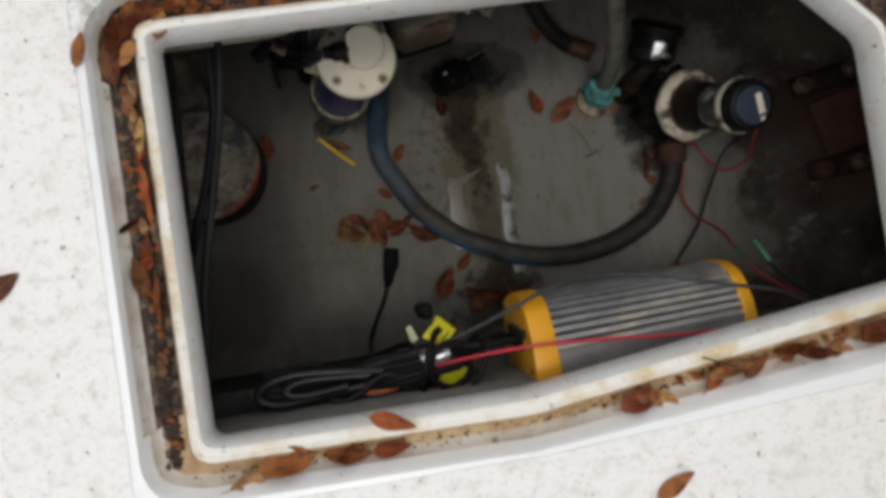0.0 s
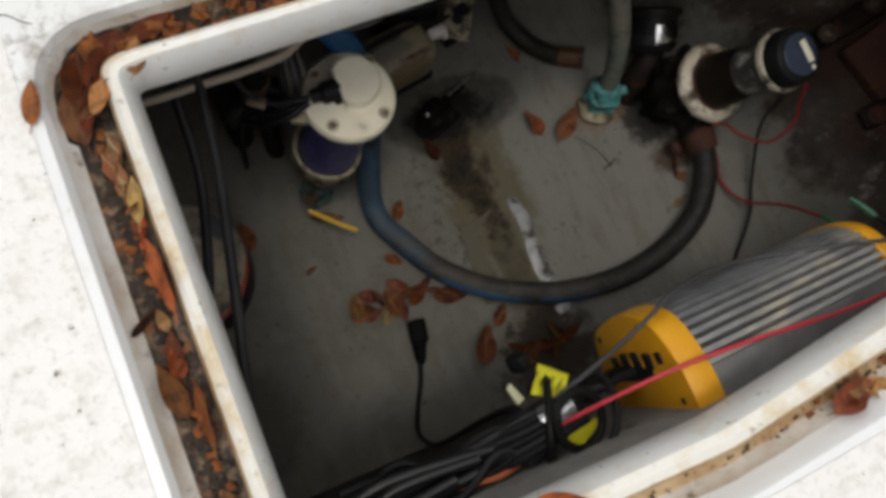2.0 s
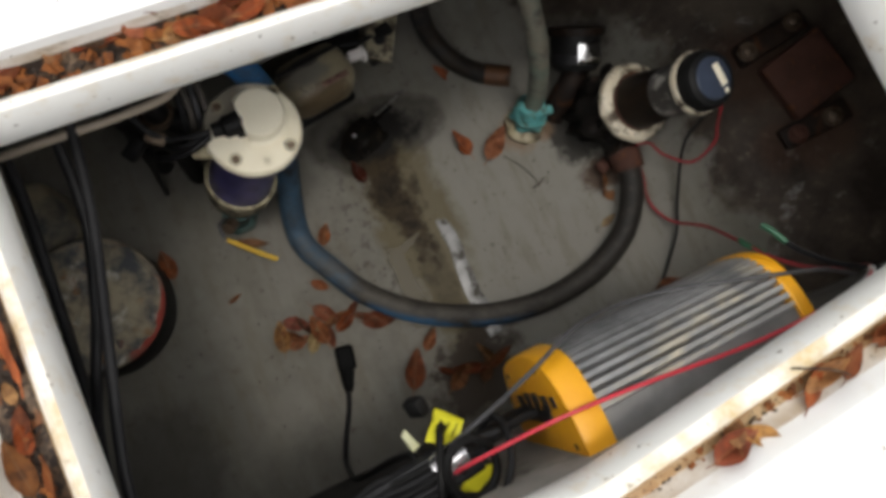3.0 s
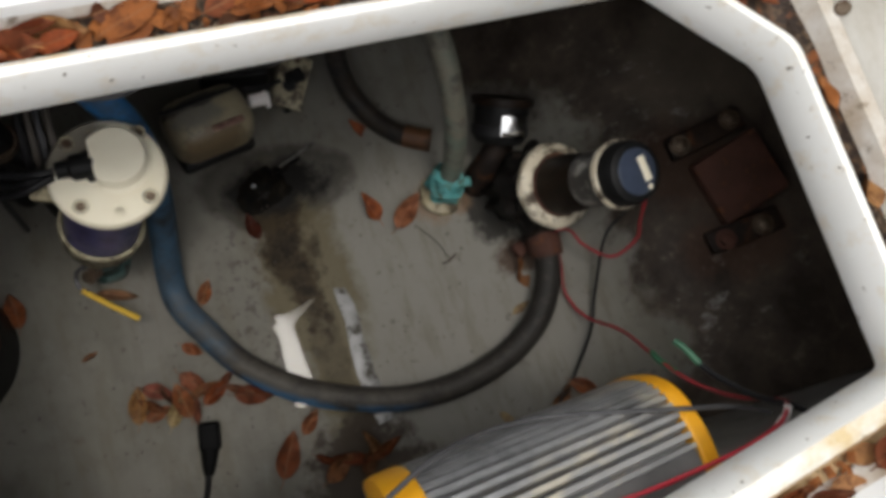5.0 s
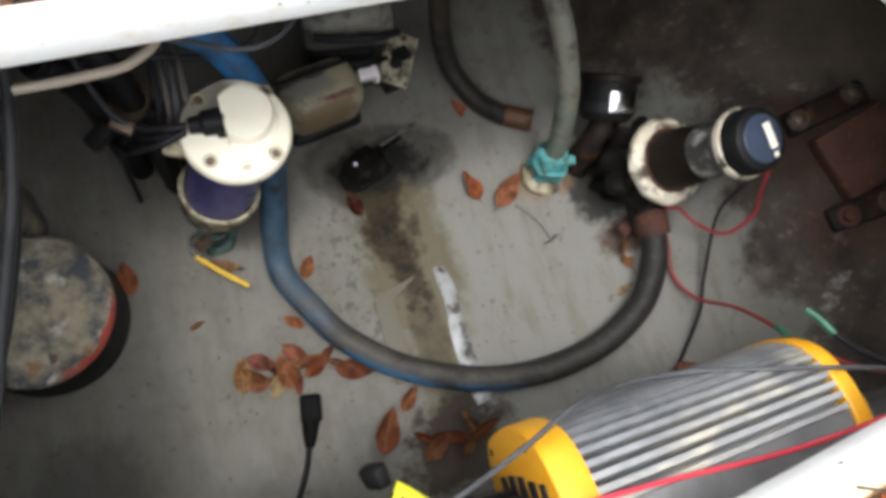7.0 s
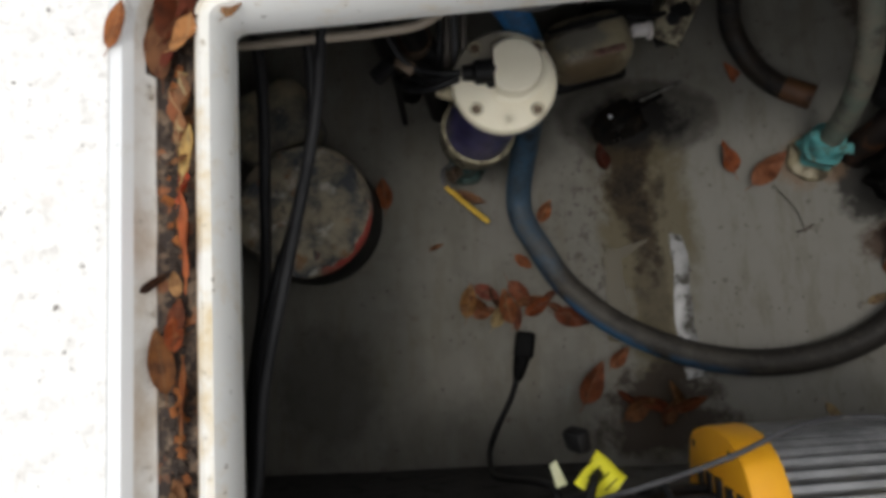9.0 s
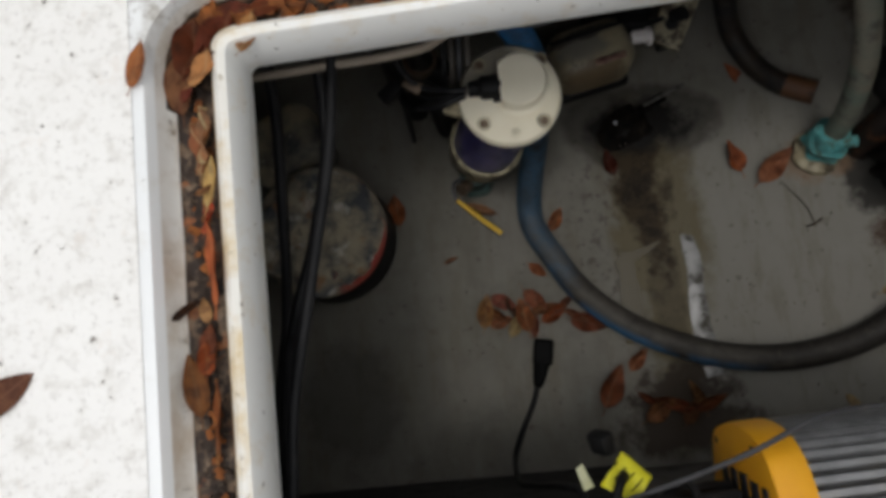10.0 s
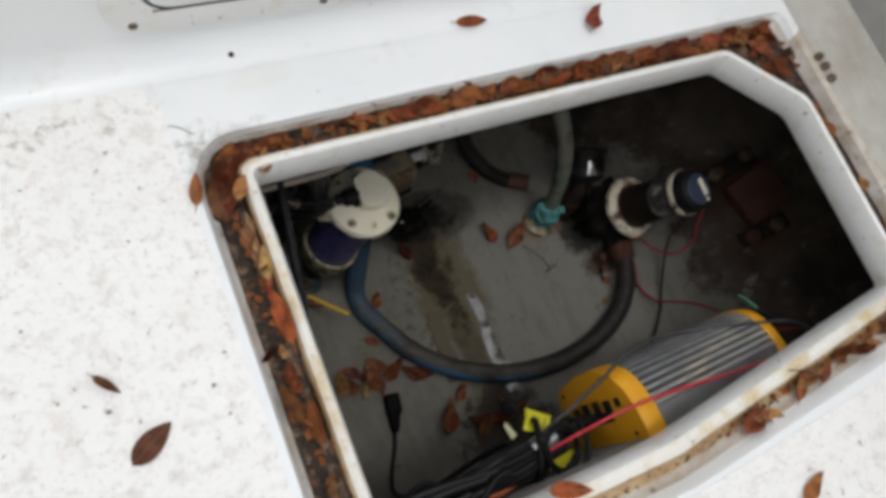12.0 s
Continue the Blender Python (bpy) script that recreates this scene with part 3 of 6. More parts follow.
def deck():
    corners = [math.atan2(p.y - HUB.y, p.x - HUB.x) for loop in (OPENING, FLANGE_OUT, RIM, OUTER) for p in loop]
    angles = sorted(set(round(a, 5) for a in corners + [2 * math.pi * k / 420 - math.pi for k in range(420)]))
    rings = []
    for a in angles:
        d = Vector((math.cos(a), math.sin(a)))
        i, f, r, o = (reach(loop, a) for loop in (OPENING, FLANGE_OUT, RIM, OUTER))
        w, g = f - i, r - f
        p = HUB + d * r
        k = max(min(1.0, max(0.0, (p.y - 0.575) / 0.03)), min(1.0, max(0.0, (p.x - 0.745) / 0.02)), 0.8 * min(1.0, max(0.0, (-0.015 - p.x) / 0.015)))
        e = [(1 - k) * lo + k * hi for lo, hi in ((0.36, 0.66), (0.52, 0.78), (0.68, 0.87), (0.82, 0.94), (0.93, 0.98))]
        drop = 0.026 + 0.002 * noise.noise(Vector((d.x * 9, d.y * 9, 0)))
        profile = ((o, -0.054), (i + 0.004, -0.052), (i, -0.044), (i + 0.001, -0.030), (i + 0.12 * w, -0.016), (i + 0.32 * w, -0.008), (i + 0.6 * w, -0.006),
                   (i + 0.85 * w, -0.009), (f, -0.014), (f + 0.05 * g, -drop), (f + e[0] * g, -drop - 0.001), (f + e[1] * g, -drop + 0.002), (f + e[2] * g, -drop + 0.008),
                   (f + e[3] * g, -0.0095), (f + e[4] * g, -0.0035), (r, -0.0006), (r + min(0.005, 0.3 * (o - r)), 0.0), (o, 0.0))
        rings.append([(*(HUB + d * t), z) for t, z in profile])
    loops = [[ring[k] for ring in rings] for k in range(len(rings[0]))]
    bm = sheet(loops)
    bm.faces.ensure_lookup_table()
    n = len(angles)
    for k, f in enumerate(bm.faces):
        band = k // n
        x, y = rings[k % n][11][:2]
        far, near, east = y > 0.53, y < 0.20, x > 0.757
        if band == 0:
            kind = 3
        elif band <= (4 if near or x < 0.01 else 5):
            kind = 1
        elif band <= 6:
            kind = 4
        elif band <= (9 if near else 7):
            kind = 6
        elif band <= (11 if far or east else 10 if not near else 9):
            kind = 2
        elif band <= (17 if east else 12 if far or not near else 11):
            kind = 5
        else:
            kind = 0
        f.material_index = kind
    return solid("deck", bm, [GELCOAT, FLANGE, GRIME, UNDERSIDE, FLANGE_EDGE, STREAKED, LIP_BROWN], "white gelcoat boat deck with a raised hatch lip and dirty gutter", "boat deck", kind="structure", smooth=35)


deck_ob = deck()


def nonskid():
    left = rounded([(-1.38, -1.18, 0.02), (0.76, -1.18, 0.02), (0.76, 0.142, 0.02), (0.33, 0.119, 0.2), (-0.044, 0.120, 0.03), (-0.044, 0.648, 0.012), (-0.060, 0.672, 0.012), (-1.38, 0.662, 0.02)], 5)
    bm = bmesh.new()
    f = bm.faces.new([bm.verts.new((p.x, p.y, 0.0004)) for p in left])
    top = bmesh.ops.extrude_face_region(bm, geom=[f])
    for v in (g for g in top["geom"] if isinstance(g, bmesh.types.BMVert)):
        v.co.z = 0.0012
    bmesh.ops.recalc_face_normals(bm, faces=bm.faces)
    return part("nonskid_panel", bm, NONSKID, deck_ob, "rough weathered off-white nonskid panel", smooth=0)


nonskid()


def profile_wall(name, profile, start, end, along, material, label):
    """A wall as a closed section of (across, z) swept along x or y."""
    def at(u, a, z):
        return (u, a, z) if along == "x" else (a, u, z)
    bm = sheet([[at(u, a, z) for a, z in profile] for u in np.linspace(start, end, 12)], cap=True)
    bmesh.ops.recalc_face_normals(bm, faces=bm.faces)
    return solid(name, bm, material, label, "wall", kind="structure", smooth=50)


cove = [(0.672 + 0.034 * math.sin(radians(a)), 0.0005 + 0.034 * (1 - math.cos(radians(a)))) for a in range(0, 91, 15)]
north = profile_wall("wall_north", [*cove, (0.712, 0.12), (0.720, 0.42), (0.735, 0.45), (0.80, 0.45), (0.80, 0.001)], -1.4, 0.86, "x", GELCOAT, "smooth white gelcoat seat base curving up from the deck")
foot = [(0.7735, -0.04), (0.7735, -0.012)] + [(0.7735 + 0.048 * (i / 8) ** 0.8, -0.012 + 0.066 * (i / 8) ** 1.5) for i in range(1, 9)] + [(0.8215, -0.04)]
east_fillet = profile_wall("wall_east_fillet", foot, -1.2, 0.672, "y", FOOT, "dirty pale fillet at the foot of the side wall")
east = profile_wall("wall_east", [(0.823, -0.03), (0.8225, 0.054), (0.832, 0.12), (0.846, 0.48), (0.92, 0.48), (0.92, -0.03)], -1.2, 0.672, "y", SHADED_WALL, "cockpit side wall, its shade put into the grey colour")

# dirt spots and screws at the foot of the side wall
for y, z in ((0.533, 0.0035), (0.517, 0.0045), (0.499, 0.0035)):
    ob = solid("screw_head", lathe([(0.0005, 0.0), (0.006, 0.0), (0.0062, 0.0015), (0.0045, 0.003), (0.0012, 0.0026)], (0.7875, y, z), (-0.72, 0, 0.69), 16), STEEL, "tarnished screw head set in the wall's foot", "screw", "screws in the side wall")


def access_plate():
    """The oval-cornered access plate in the seat base."""
    t = thing("access_plate", (0.13, 0.705, 0.15), "white plastic access plate with rounded corners, screwed to the seat base", "access plate")

    def ring(x0, x1, z0, z1, r, y):
        return [(p.x, y + (p.y - 0.03) * 0.033, p.y) for p in rounded([(x0, z0, r), (x1, z0, r), (x1, z1, r), (x0, z1, r)], 8)]
    o = [ring(-0.075, 0.34, 0.036, 0.30, 0.045, y) for y in (0.708, 0.7035, 0.7025)]
    o[2] = ring(-0.073, 0.338, 0.038, 0.298, 0.044, 0.7025)
    i = [ring(-0.042, 0.307, 0.067, 0.268, 0.03, y) for y in (0.7025, 0.7075)]
    bm = sheet([*o, *i])
    bmesh.ops.recalc_face_normals(bm, faces=bm.faces)
    part("frame", bm, FLANGE, t, "yellow-stained white frame")
    # dark tube added to draw the grimy groove round the door
    groove = ring(-0.0405, 0.3055, 0.0685, 0.2665, 0.029, 0.7035)
    part("groove_line", tube([*groove, groove[0]], 0.0016, 6, 2), BLACK, t, "dark line laid in the door's grimy groove")
    d = [ring(-0.039, 0.304, 0.070, 0.265, 0.028, y) for y in (0.7078, 0.703)]
    bm = sheet([*d, ring(-0.037, 0.302, 0.072, 0.263, 0.027, 0.7022)], cap=True)
    bmesh.ops.recalc_face_normals(bm, faces=bm.faces)
    part("door", bm, GELCOAT, t, "slightly recessed white door")
    for x, z in ((-0.050, 0.052), (0.133, 0.048), (0.315, 0.052), (-0.058, 0.17), (0.322, 0.17)):
        part("screw", lathe([(0.0005, 0), (0.0045, 0), (0.004, 0.0014), (0.001, 0.001)], (x, 0.7028 + (z - 0.03) * 0.033, z), (0, -1, 0), 12), STEEL, t, "dark tarnished screw")


access_plate()

# unseen walls, added to cut the low sky light reaching the bilge
solid("wall_south", block((-0.3, -1.14, 0.40), (2.3, 0.08, 0.80), 0.02), SHADED_WALL, "unseen grey end wall, added to block low sky light", "wall", kind="structure")
solid("wall_west", block((-1.36, -0.22, 0.40), (0.08, 1.75, 0.80), 0.02), SHADED_WALL, "unseen grey side wall, added to block low sky light", "wall", kind="structure")

# ---- the bilge under the hatch ----
FLOOR_X, FLOOR_Z = (-0.5, 0.40, 0.44, 0.66, 0.72, 0.79, 1.20), (-0.585, -0.585, -0.577, -0.502, -0.455, -0.352, -0.20)


def bilge_floor():
    xs = sorted(set([round(x, 4) for x in np.linspace(-0.34, 1.14, 120)]))
    ys = np.linspace(0.172, 0.96, 60)
    bm = bmesh.new()
    rows = []
    for y in ys:
        row = []
        for x in xs:
            z = sum(floor_height(x + d) for d in (-0.016, -0.008, 0, 0.008, 0.016)) / 5
            z += 0.0015 * noise.noise(Vector((x * 9, y * 9, 1)))
            row.append(bm.verts.new((x, y, z)))
        rows.append(row)
    for a, b in zip(rows, rows[1:]):
        for k in range(len(xs) - 1):
            bm.faces.new((a[k], a[k + 1], b[k + 1], b[k]))
    return solid("floor", bm, BILGE, "grey painted bilge floor, oil-stained, some light and shade painted in, rising into a grimy slope", "bilge floor", kind="structure", smooth=180)


bilge_floor()
solid("wall_south_bulkhead", block((0.40, 0.160, -0.33), (1.5, 0.03, 0.545), 0.002), BULKHEAD, "dark dirty grey front bulkhead of the bilge", "bulkhead", kind="structure")
solid("wall_north_bulkhead", block((0.40, 0.965, -0.33), (1.5, 0.03, 0.545), 0.002), BULKHEAD, "grey painted far bulkhead in deep shade", "bulkhead", kind="structure")
solid("wall_west_bulkhead", block((-0.335, 0.56, -0.33), (0.03, 0.80, 0.545), 0.002), BULKHEAD, "grey painted end bulkhead in deep shade", "bulkhead", kind="structure")
solid("wall_east_bulkhead", block((1.135, 0.56, -0.20), (0.03, 0.80, 0.285), 0.002), BULKHEAD, "grey painted hull side in deep shade", "bulkhead", kind="structure")
# unseen slabs, added to keep stray sky light out behind the hatch
solid("ceiling", joined(block((0.215, 0.835, -0.064), (1.15, 0.29, 0.014), 0.002), block((0.970, 0.56, -0.064), (0.36, 0.84, 0.014), 0.002)), UNDERSIDE, "raw grey underside of the deck beyond the hatch, unseen, shuts out stray sky", "ceiling", kind="structure")
# assumed shelf, there to carry the cord bundle
solid("cable_shelf", block((0.085, 0.189, -0.186), (0.33, 0.028, 0.012), 0.002), DARK_PANEL, "narrow dark shelf added on the front bulkhead to carry the cords", "shelf", kind="structure")

# near-black board added to darken the left end of the bulkhead
solid("bulkhead_panel", block((0.07, 0.1785, -0.395), (0.46, 0.007, 0.37), 0.001), DARK_PANEL, "near-black board added over the left end of the front bulkhead", "panel", kind="structure")


def floor_at(x, y, lift=0.0):
    return (x, y, floor_height(x) + lift)


# ---- hoses ----
def bilge_hose():
    line = [(0.02, 0.86, -0.29), (0.10, 0.775, -0.262), (0.160, 0.722, -0.262), (0.212, 0.690, -0.276), (0.244, 0.653, -0.345), (0.243, 0.614, -0.430), (0.234, 0.579, -0.505), (0.227, 0.546, -0.555), (0.229, 0.512, -0.567),
            (0.248, 0.472, -0.564), (0.285, 0.412, -0.564), (0.351, 0.355, -0.564), (0.438, 0.315, -0.556), (0.518, 0.301, -0.529), (0.593, 0.312, -0.503),
            (0.652, 0.345, -0.482), (0.682, 0.393, -0.463), (0.690, 0.436, -0.452), (0.688, 0.468, -0.447)]
    t = thing("bilge_hose", (0.44, 0.315, -0.575), "blue ribbed hose, dusty and blackened, looped over the bilge floor", "hose")
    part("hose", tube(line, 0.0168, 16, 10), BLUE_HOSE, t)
    part("hose_cuff", tube([(0.689, 0.425, -0.455), (0.690, 0.440, -0.452), (0.689, 0.456, -0.449)], 0.0225, 16, 4), RUST, t, "rusted hose clamp")
    return t


bilge_hose()


def riser_hose():
    t = thing("riser_hose", (0.60, 0.556, -0.520), "grey-green hose rising from a verdigris bronze skin fitting", "hose")
    base = (0.600, 0.555, floor_height(0.60) - 0.004)
    lean = (0.0, 0.12, 1.0)
    part("flange", rough(lathe([(0.002, 0.0), (0.031, 0.001), (0.030, 0.007), (0.022, 0.012), (0.017, 0.014), (0.002, 0.014)], base, lean, 40), 0.004, 60), CREAM_TAN, t, "stained pale flange ring")
    part("fitting", rough(lathe([(0.002, 0.010), (0.019, 0.012), (0.024, 0.022), (0.021, 0.030), (0.024, 0.034), (0.025, 0.046), (0.021, 0.050), (0.022, 0.058), (0.018, 0.066), (0.002, 0.067)], base, lean, 30, 5, 0.05), 0.006, 55), TEAL, t, "lumpy turquoise verdigris fitting")
    part("clamp_screw", lathe([(0.001, 0), (0.006, 0), (0.007, 0.010), (0.001, 0.011)], (0.617, 0.552, -0.472), (1, -0.1, 0.3), 8), TEAL, t)
    part("hose", tube([(0.600, 0.562, -0.472), (0.600, 0.574, -0.43), (0.592, 0.593, -0.367), (0.583, 0.618, -0.318), (0.574, 0.658, -0.280), (0.556, 0.700, -0.245), (0.53, 0.75, -0.18), (0.50, 0.80, -0.057)], 0.0136, 14, 8), GREEN_HOSE, t)
    return t


riser_hose()


def drain_hose():
    t = thing("drain_hose", (0.55, 0.67, -0.55), "black dusty hose curving down to the floor, rust-brown at its end", "hose")
    part("hose", tube([(0.500, 0.86, -0.057), (0.492, 0.83, -0.24), (0.498, 0.785, -0.42), (0.512, 0.742, -0.505), (0.538, 0.695, -0.530), (0.565, 0.658, -0.524), (0.590, 0.640, -0.515)], 0.0145, 14, 8), BLACK_HOSE, t)
    part("cuff", tube([(0.575, 0.650, -0.520), (0.592, 0.639, -0.515), (0.606, 0.631, -0.511)], 0.0158, 14, 4), CUFF, t, "rust-brown worn hose end")
    return t


drain_hose()


# ---- the strainer with its white cap ----
def strainer():
    t = thing("raw_water_strainer", (0.165, 0.596, -0.585), "raw water strainer with a cream screw cap and a violet bowl", "water strainer")
    low, top = Vector((0.1715, 0.596, -0.464)), Vector((0.212, 0.607, -0.300))
    axis = (top - low).normalized()
    h = (top - low).length

    def up(d, side=(0, 0, 0)):
        return low + axis * d + Vector(side)
    part("bowl", lathe([(0.004, 0.02), (0.039, 0.022), (0.040, h - 0.006), (0.004, h - 0.005)], low, axis, 36), PURPLE, t, "violet blue filter bowl, partly dusty")
    part("bottom_cup", lathe([(0.004, -0.008), (0.030, -0.006), (0.042, 0.006), (0.0445, 0.034), (0.0455, 0.038), (0.0445, 0.041), (0.041, 0.041), (0.0405, 0.030), (0.004, 0.028)], low, axis, 40), CREAM_DIRTY, t, "dirty beige bottom cup with a pale rim")
    flat = Vector((0.06, -0.04, 1)).normalized()
    cap_skin = Nodes("stained cream cap", 0.4)
    c = cap_skin.mix(cap_skin.step(cap_skin.noise(18), 0.35, 0.65), (0.80, 0.75, 0.60), (0.74, 0.68, 0.52))
    c = cap_skin.mix(cap_skin.maths("MULTIPLY", cap_skin.blob(0.020, 0.052, 0.062, 0.040, 35, 0.45, 40), 0.9), c, (0.13, 0.115, 0.09))
    c = cap_skin.mix(cap_skin.maths("MULTIPLY", cap_skin.step(cap_skin.noise(50, 6, 0.7), 0.60, 0.72), 0.6), c, (0.42, 0.30, 0.16))
    cap_skin.colour(c)
    cap = part("cap", lathe([(0.004, -0.014), (0.044, -0.013), (0.0525, -0.010), (0.0545, -0.004), (0.0540, 0.003), (0.0515, 0.0058), (0.004, 0.0062)], top, flat, 56), cap_skin.mat, t, "round cream cap")
    mid = top + Vector((0.010, 0.010, 0.006))
    dome = lathe([(0.003, -0.002), (0.0335, -0.001), (0.0335, 0.001), (0.0300, 0.003), (0.0290, 0.013), (0.0270, 0.0165), (0.003, 0.0172)], mid, flat, 48)
    for v in dome.verts:
        if v.co.x < mid.x - 0.0195:
            v.co.x = mid.x - 0.0195
    part("boss", dome, CREAM, cap, "smooth cream raised boss, cut flat at one side")
    for dx, dy in ((-0.030, -0.028), (0.032, -0.032), (0.036, 0.033), (-0.028, 0.035)):
        at = top + Vector((dx, dy, 0.0052 - 0.06 * dx + 0.04 * dy))
        part("screw_well", lathe([(0.0075, 0.0), (0.0075, 0.0016), (0.0060, 0.0016), (0.0056, 0.0006)], at, flat, 18), CREAM_DIRTY, cap, "stained screw well")
        part("screw", lathe([(0.0004, 0.0), (0.0050, 0.0002), (0.0046, 0.0014), (0.0012, 0.0010)], at, flat, 14), STEEL, cap, "rusted screw")
    part("cast_mark", lathe([(0.0058, 0.0), (0.0058, 0.0008), (0.0048, 0.0008), (0.0047, 0.0)], top + Vector((0.002, -0.040, 0.0048)), flat, 20), CREAM, cap)
    part("cable_gland", joined(lathe([(0.002, 0), (0.0125, 0.0), (0.0125, 0.020), (0.0085, 0.024), (0.008, 0.034), (0.002, 0.034)], mid + Vector((-0.018, -0.002, 0.006)), (-1, 0.02, 0.02), 18),
                               block(mid + Vector((-0.022, -0.002, 0.002)), (0.012, 0.030, 0.010), 0.002)), BLACK_PLASTIC, cap, "black cable gland")
    part("lug", rough(block(top + Vector((-0.056, -0.004, -0.004)), (0.030, 0.018, 0.009), 0.003, (0, 0, -18)), 0.0015, 60), CREAM_TAN, cap, "grubby cream lug")
    part("neck", lathe([(0.002, 0), (0.016, 0.0), (0.016, 0.044), (0.022, 0.048), (0.022, 0.066), (0.002, 0.067)], low + Vector((-0.006, -0.005, -0.070)), (0, 0, 1), 24), BLACK_PLASTIC, t)
    return t


strainer()


def seacock():
    t = thing("seacock", (0.150, 0.575, -0.585), "green bronze seacock with a steel lever in a yellow grip", "valve")
    part("body", rough(lathe([(0.003, 0.0), (0.026, 0.0), (0.025, 0.010), (0.017, 0.014), (0.016, 0.034), (0.020, 0.038), (0.020, 0.058), (0.003, 0.060)], (0.158, 0.590, -0.588), (0, 0, 1), 24, 6, 0.04), 0.0015, 50), DARK_TEAL, t, "verdigris bronze body")
    part("lever", tube([(0.140, 0.580, -0.520), (0.131, 0.572, -0.506), (0.129, 0.560, -0.499), (0.131, 0.550, -0.498), (0.140, 0.541, -0.498)], 0.0028, 8, 6), FOIL, t, "bent steel lever")
    part("grip", tube([(0.133, 0.5465, -0.498), (0.158, 0.521, -0.498), (0.185, 0.496, -0.497)], 0.0033, 10, 5), YELLOW_GRIP, t, "worn yellow grip")
    part("ball_stem", lathe([(0.002, 0), (0.009, 0.0), (0.009, 0.018), (0.002, 0.019)], (0.148, 0.575, -0.535), (-0.5, -0.5, 0.6), 12), STEEL, t)
    return t


seacock()


def strainer_cables():
    t = thing("strainer_cable", (0.10, 0.62, -0.585), "black cable bundle leading from the strainer cap to the bilge wall", "cable")
    part("cable", tube([(0.168, 0.615, -0.284), (0.150, 0.616, -0.284), (0.118, 0.628, -0.288), (0.098, 0.652, -0.262), (0.085, 0.70, -0.20), (0.08, 0.74, -0.057)], 0.0034, 8), BLACK, t)
    part("cable", tube([(0.166, 0.610, -0.286), (0.138, 0.604, -0.292), (0.112, 0.612, -0.31), (0.095, 0.64, -0.36), (0.075, 0.70, -0.45), (0.07, 0.72, -0.585)], 0.0040, 8), BLACK, t)
    part("cable", tube([(0.166, 0.612, -0.289), (0.13, 0.615, -0.30), (0.105, 0.640, -0.34), (0.085, 0.66, -0.44), (0.075, 0.66, -0.58)], 0.0035, 8), BLACK, t)
    part("cable", tube([(0.30, 0.80, -0.057), (0.285, 0.745, -0.20), (0.255, 0.700, -0.285), (0.205, 0.692, -0.30), (0.15, 0.695, -0.29), (0.10, 0.70, -0.30)], 0.0032, 8), BLACK, t)
    for k, x in enumerate((0.149, 0.157, 0.165, 0.174)):
        part("cable", tube([(x - 0.004, 0.634, -0.312), (x - 0.001, 0.650, -0.294), (x, 0.675, -0.288), (x + 0.001, 0.705, -0.298), (x + 0.002, 0.740, -0.312), (x, 0.80, -0.30), (x - 0.01, 0.95, -0.26)], 0.0032, 8), (BLACK, BEIGE_DULL, GREY_CABLE, BEIGE_DULL)[k], t)
    part("cable", tube([(0.09, 0.70, -0.23), (0.150, 0.668, -0.205), (0.190, 0.652, -0.200), (0.225, 0.638, -0.200), (0.253, 0.638, -0.200), (0.275, 0.650, -0.200), (0.288, 0.668, -0.196), (0.296, 0.72, -0.16), (0.30, 0.78, -0.068)], 0.0026, 8), GREY_CABLE, t)
    part("connector", block((0.112, 0.630, -0.290), (0.022, 0.014, 0.012), 0.003, (0, 8, -35)), STEEL, t, "dull metal connector")
    part("connector", block((0.085, 0.640, -0.325), (0.030, 0.018, 0.016), 0.004, (0, -20, 30)), BLACK_PLASTIC, t)
    return t


strainer_cables()


def pipe_manifold():
    t = thing("pipe_manifold", (0.10, 0.695, -0.585), "black ribbed pipes and elbow standing behind the strainer", "pipe")
    part("pipe", tube([(0.125, 0.672, -0.585), (0.123, 0.672, -0.42), (0.118, 0.674, -0.30), (0.10, 0.69, -0.245), (0.06, 0.71, -0.23)], 0.013, 16, 12, 0.12), BLACK_PLASTIC, t)
    part("pipe", tube([(0.085, 0.705, -0.585), (0.083, 0.700, -0.45), (0.080, 0.695, -0.33), (0.05, 0.70, -0.27)], 0.015, 16, 12, 0.12), BLACK_PLASTIC, t)
    part("clamp", lathe([(0.0185, 0), (0.0195, 0.0), (0.0195, 0.010), (0.0185, 0.010)], (0.120, 0.673, -0.335), (-0.08, 0.02, 1), 24), STEEL, t, "steel band clamp")
    part("tee", lathe([(0.003, 0), (0.014, 0.0), (0.016, 0.008), (0.014, 0.026), (0.003, 0.027)], (0.150, 0.655, -0.345), (-0.8, 0.45, 0.1), 20), BLACK_PLASTIC, t)
    return t


pipe_manifold()
pvc = thing("pale_conduit", (-0.32, 0.66, -0.10), "thin pale plastic conduit running under the deck", "conduit")
BEIGE = worn("beige sleeve", (0.30, 0.25, 0.195), (0.24, 0.195, 0.15), 0.5, dirt=(0.12, 0.09, 0.07), amount=0.35)
part("conduit", tube([(-0.32, 0.585, -0.125), (-0.10, 0.588, -0.120), (0.05, 0.590, -0.120), (0.115, 0.592, -0.122), (0.152, 0.600, -0.125), (0.175, 0.63, -0.13), (0.185, 0.73, -0.15), (0.19, 0.95, -0.16)], 0.0040, 10), BEIGE, pvc)


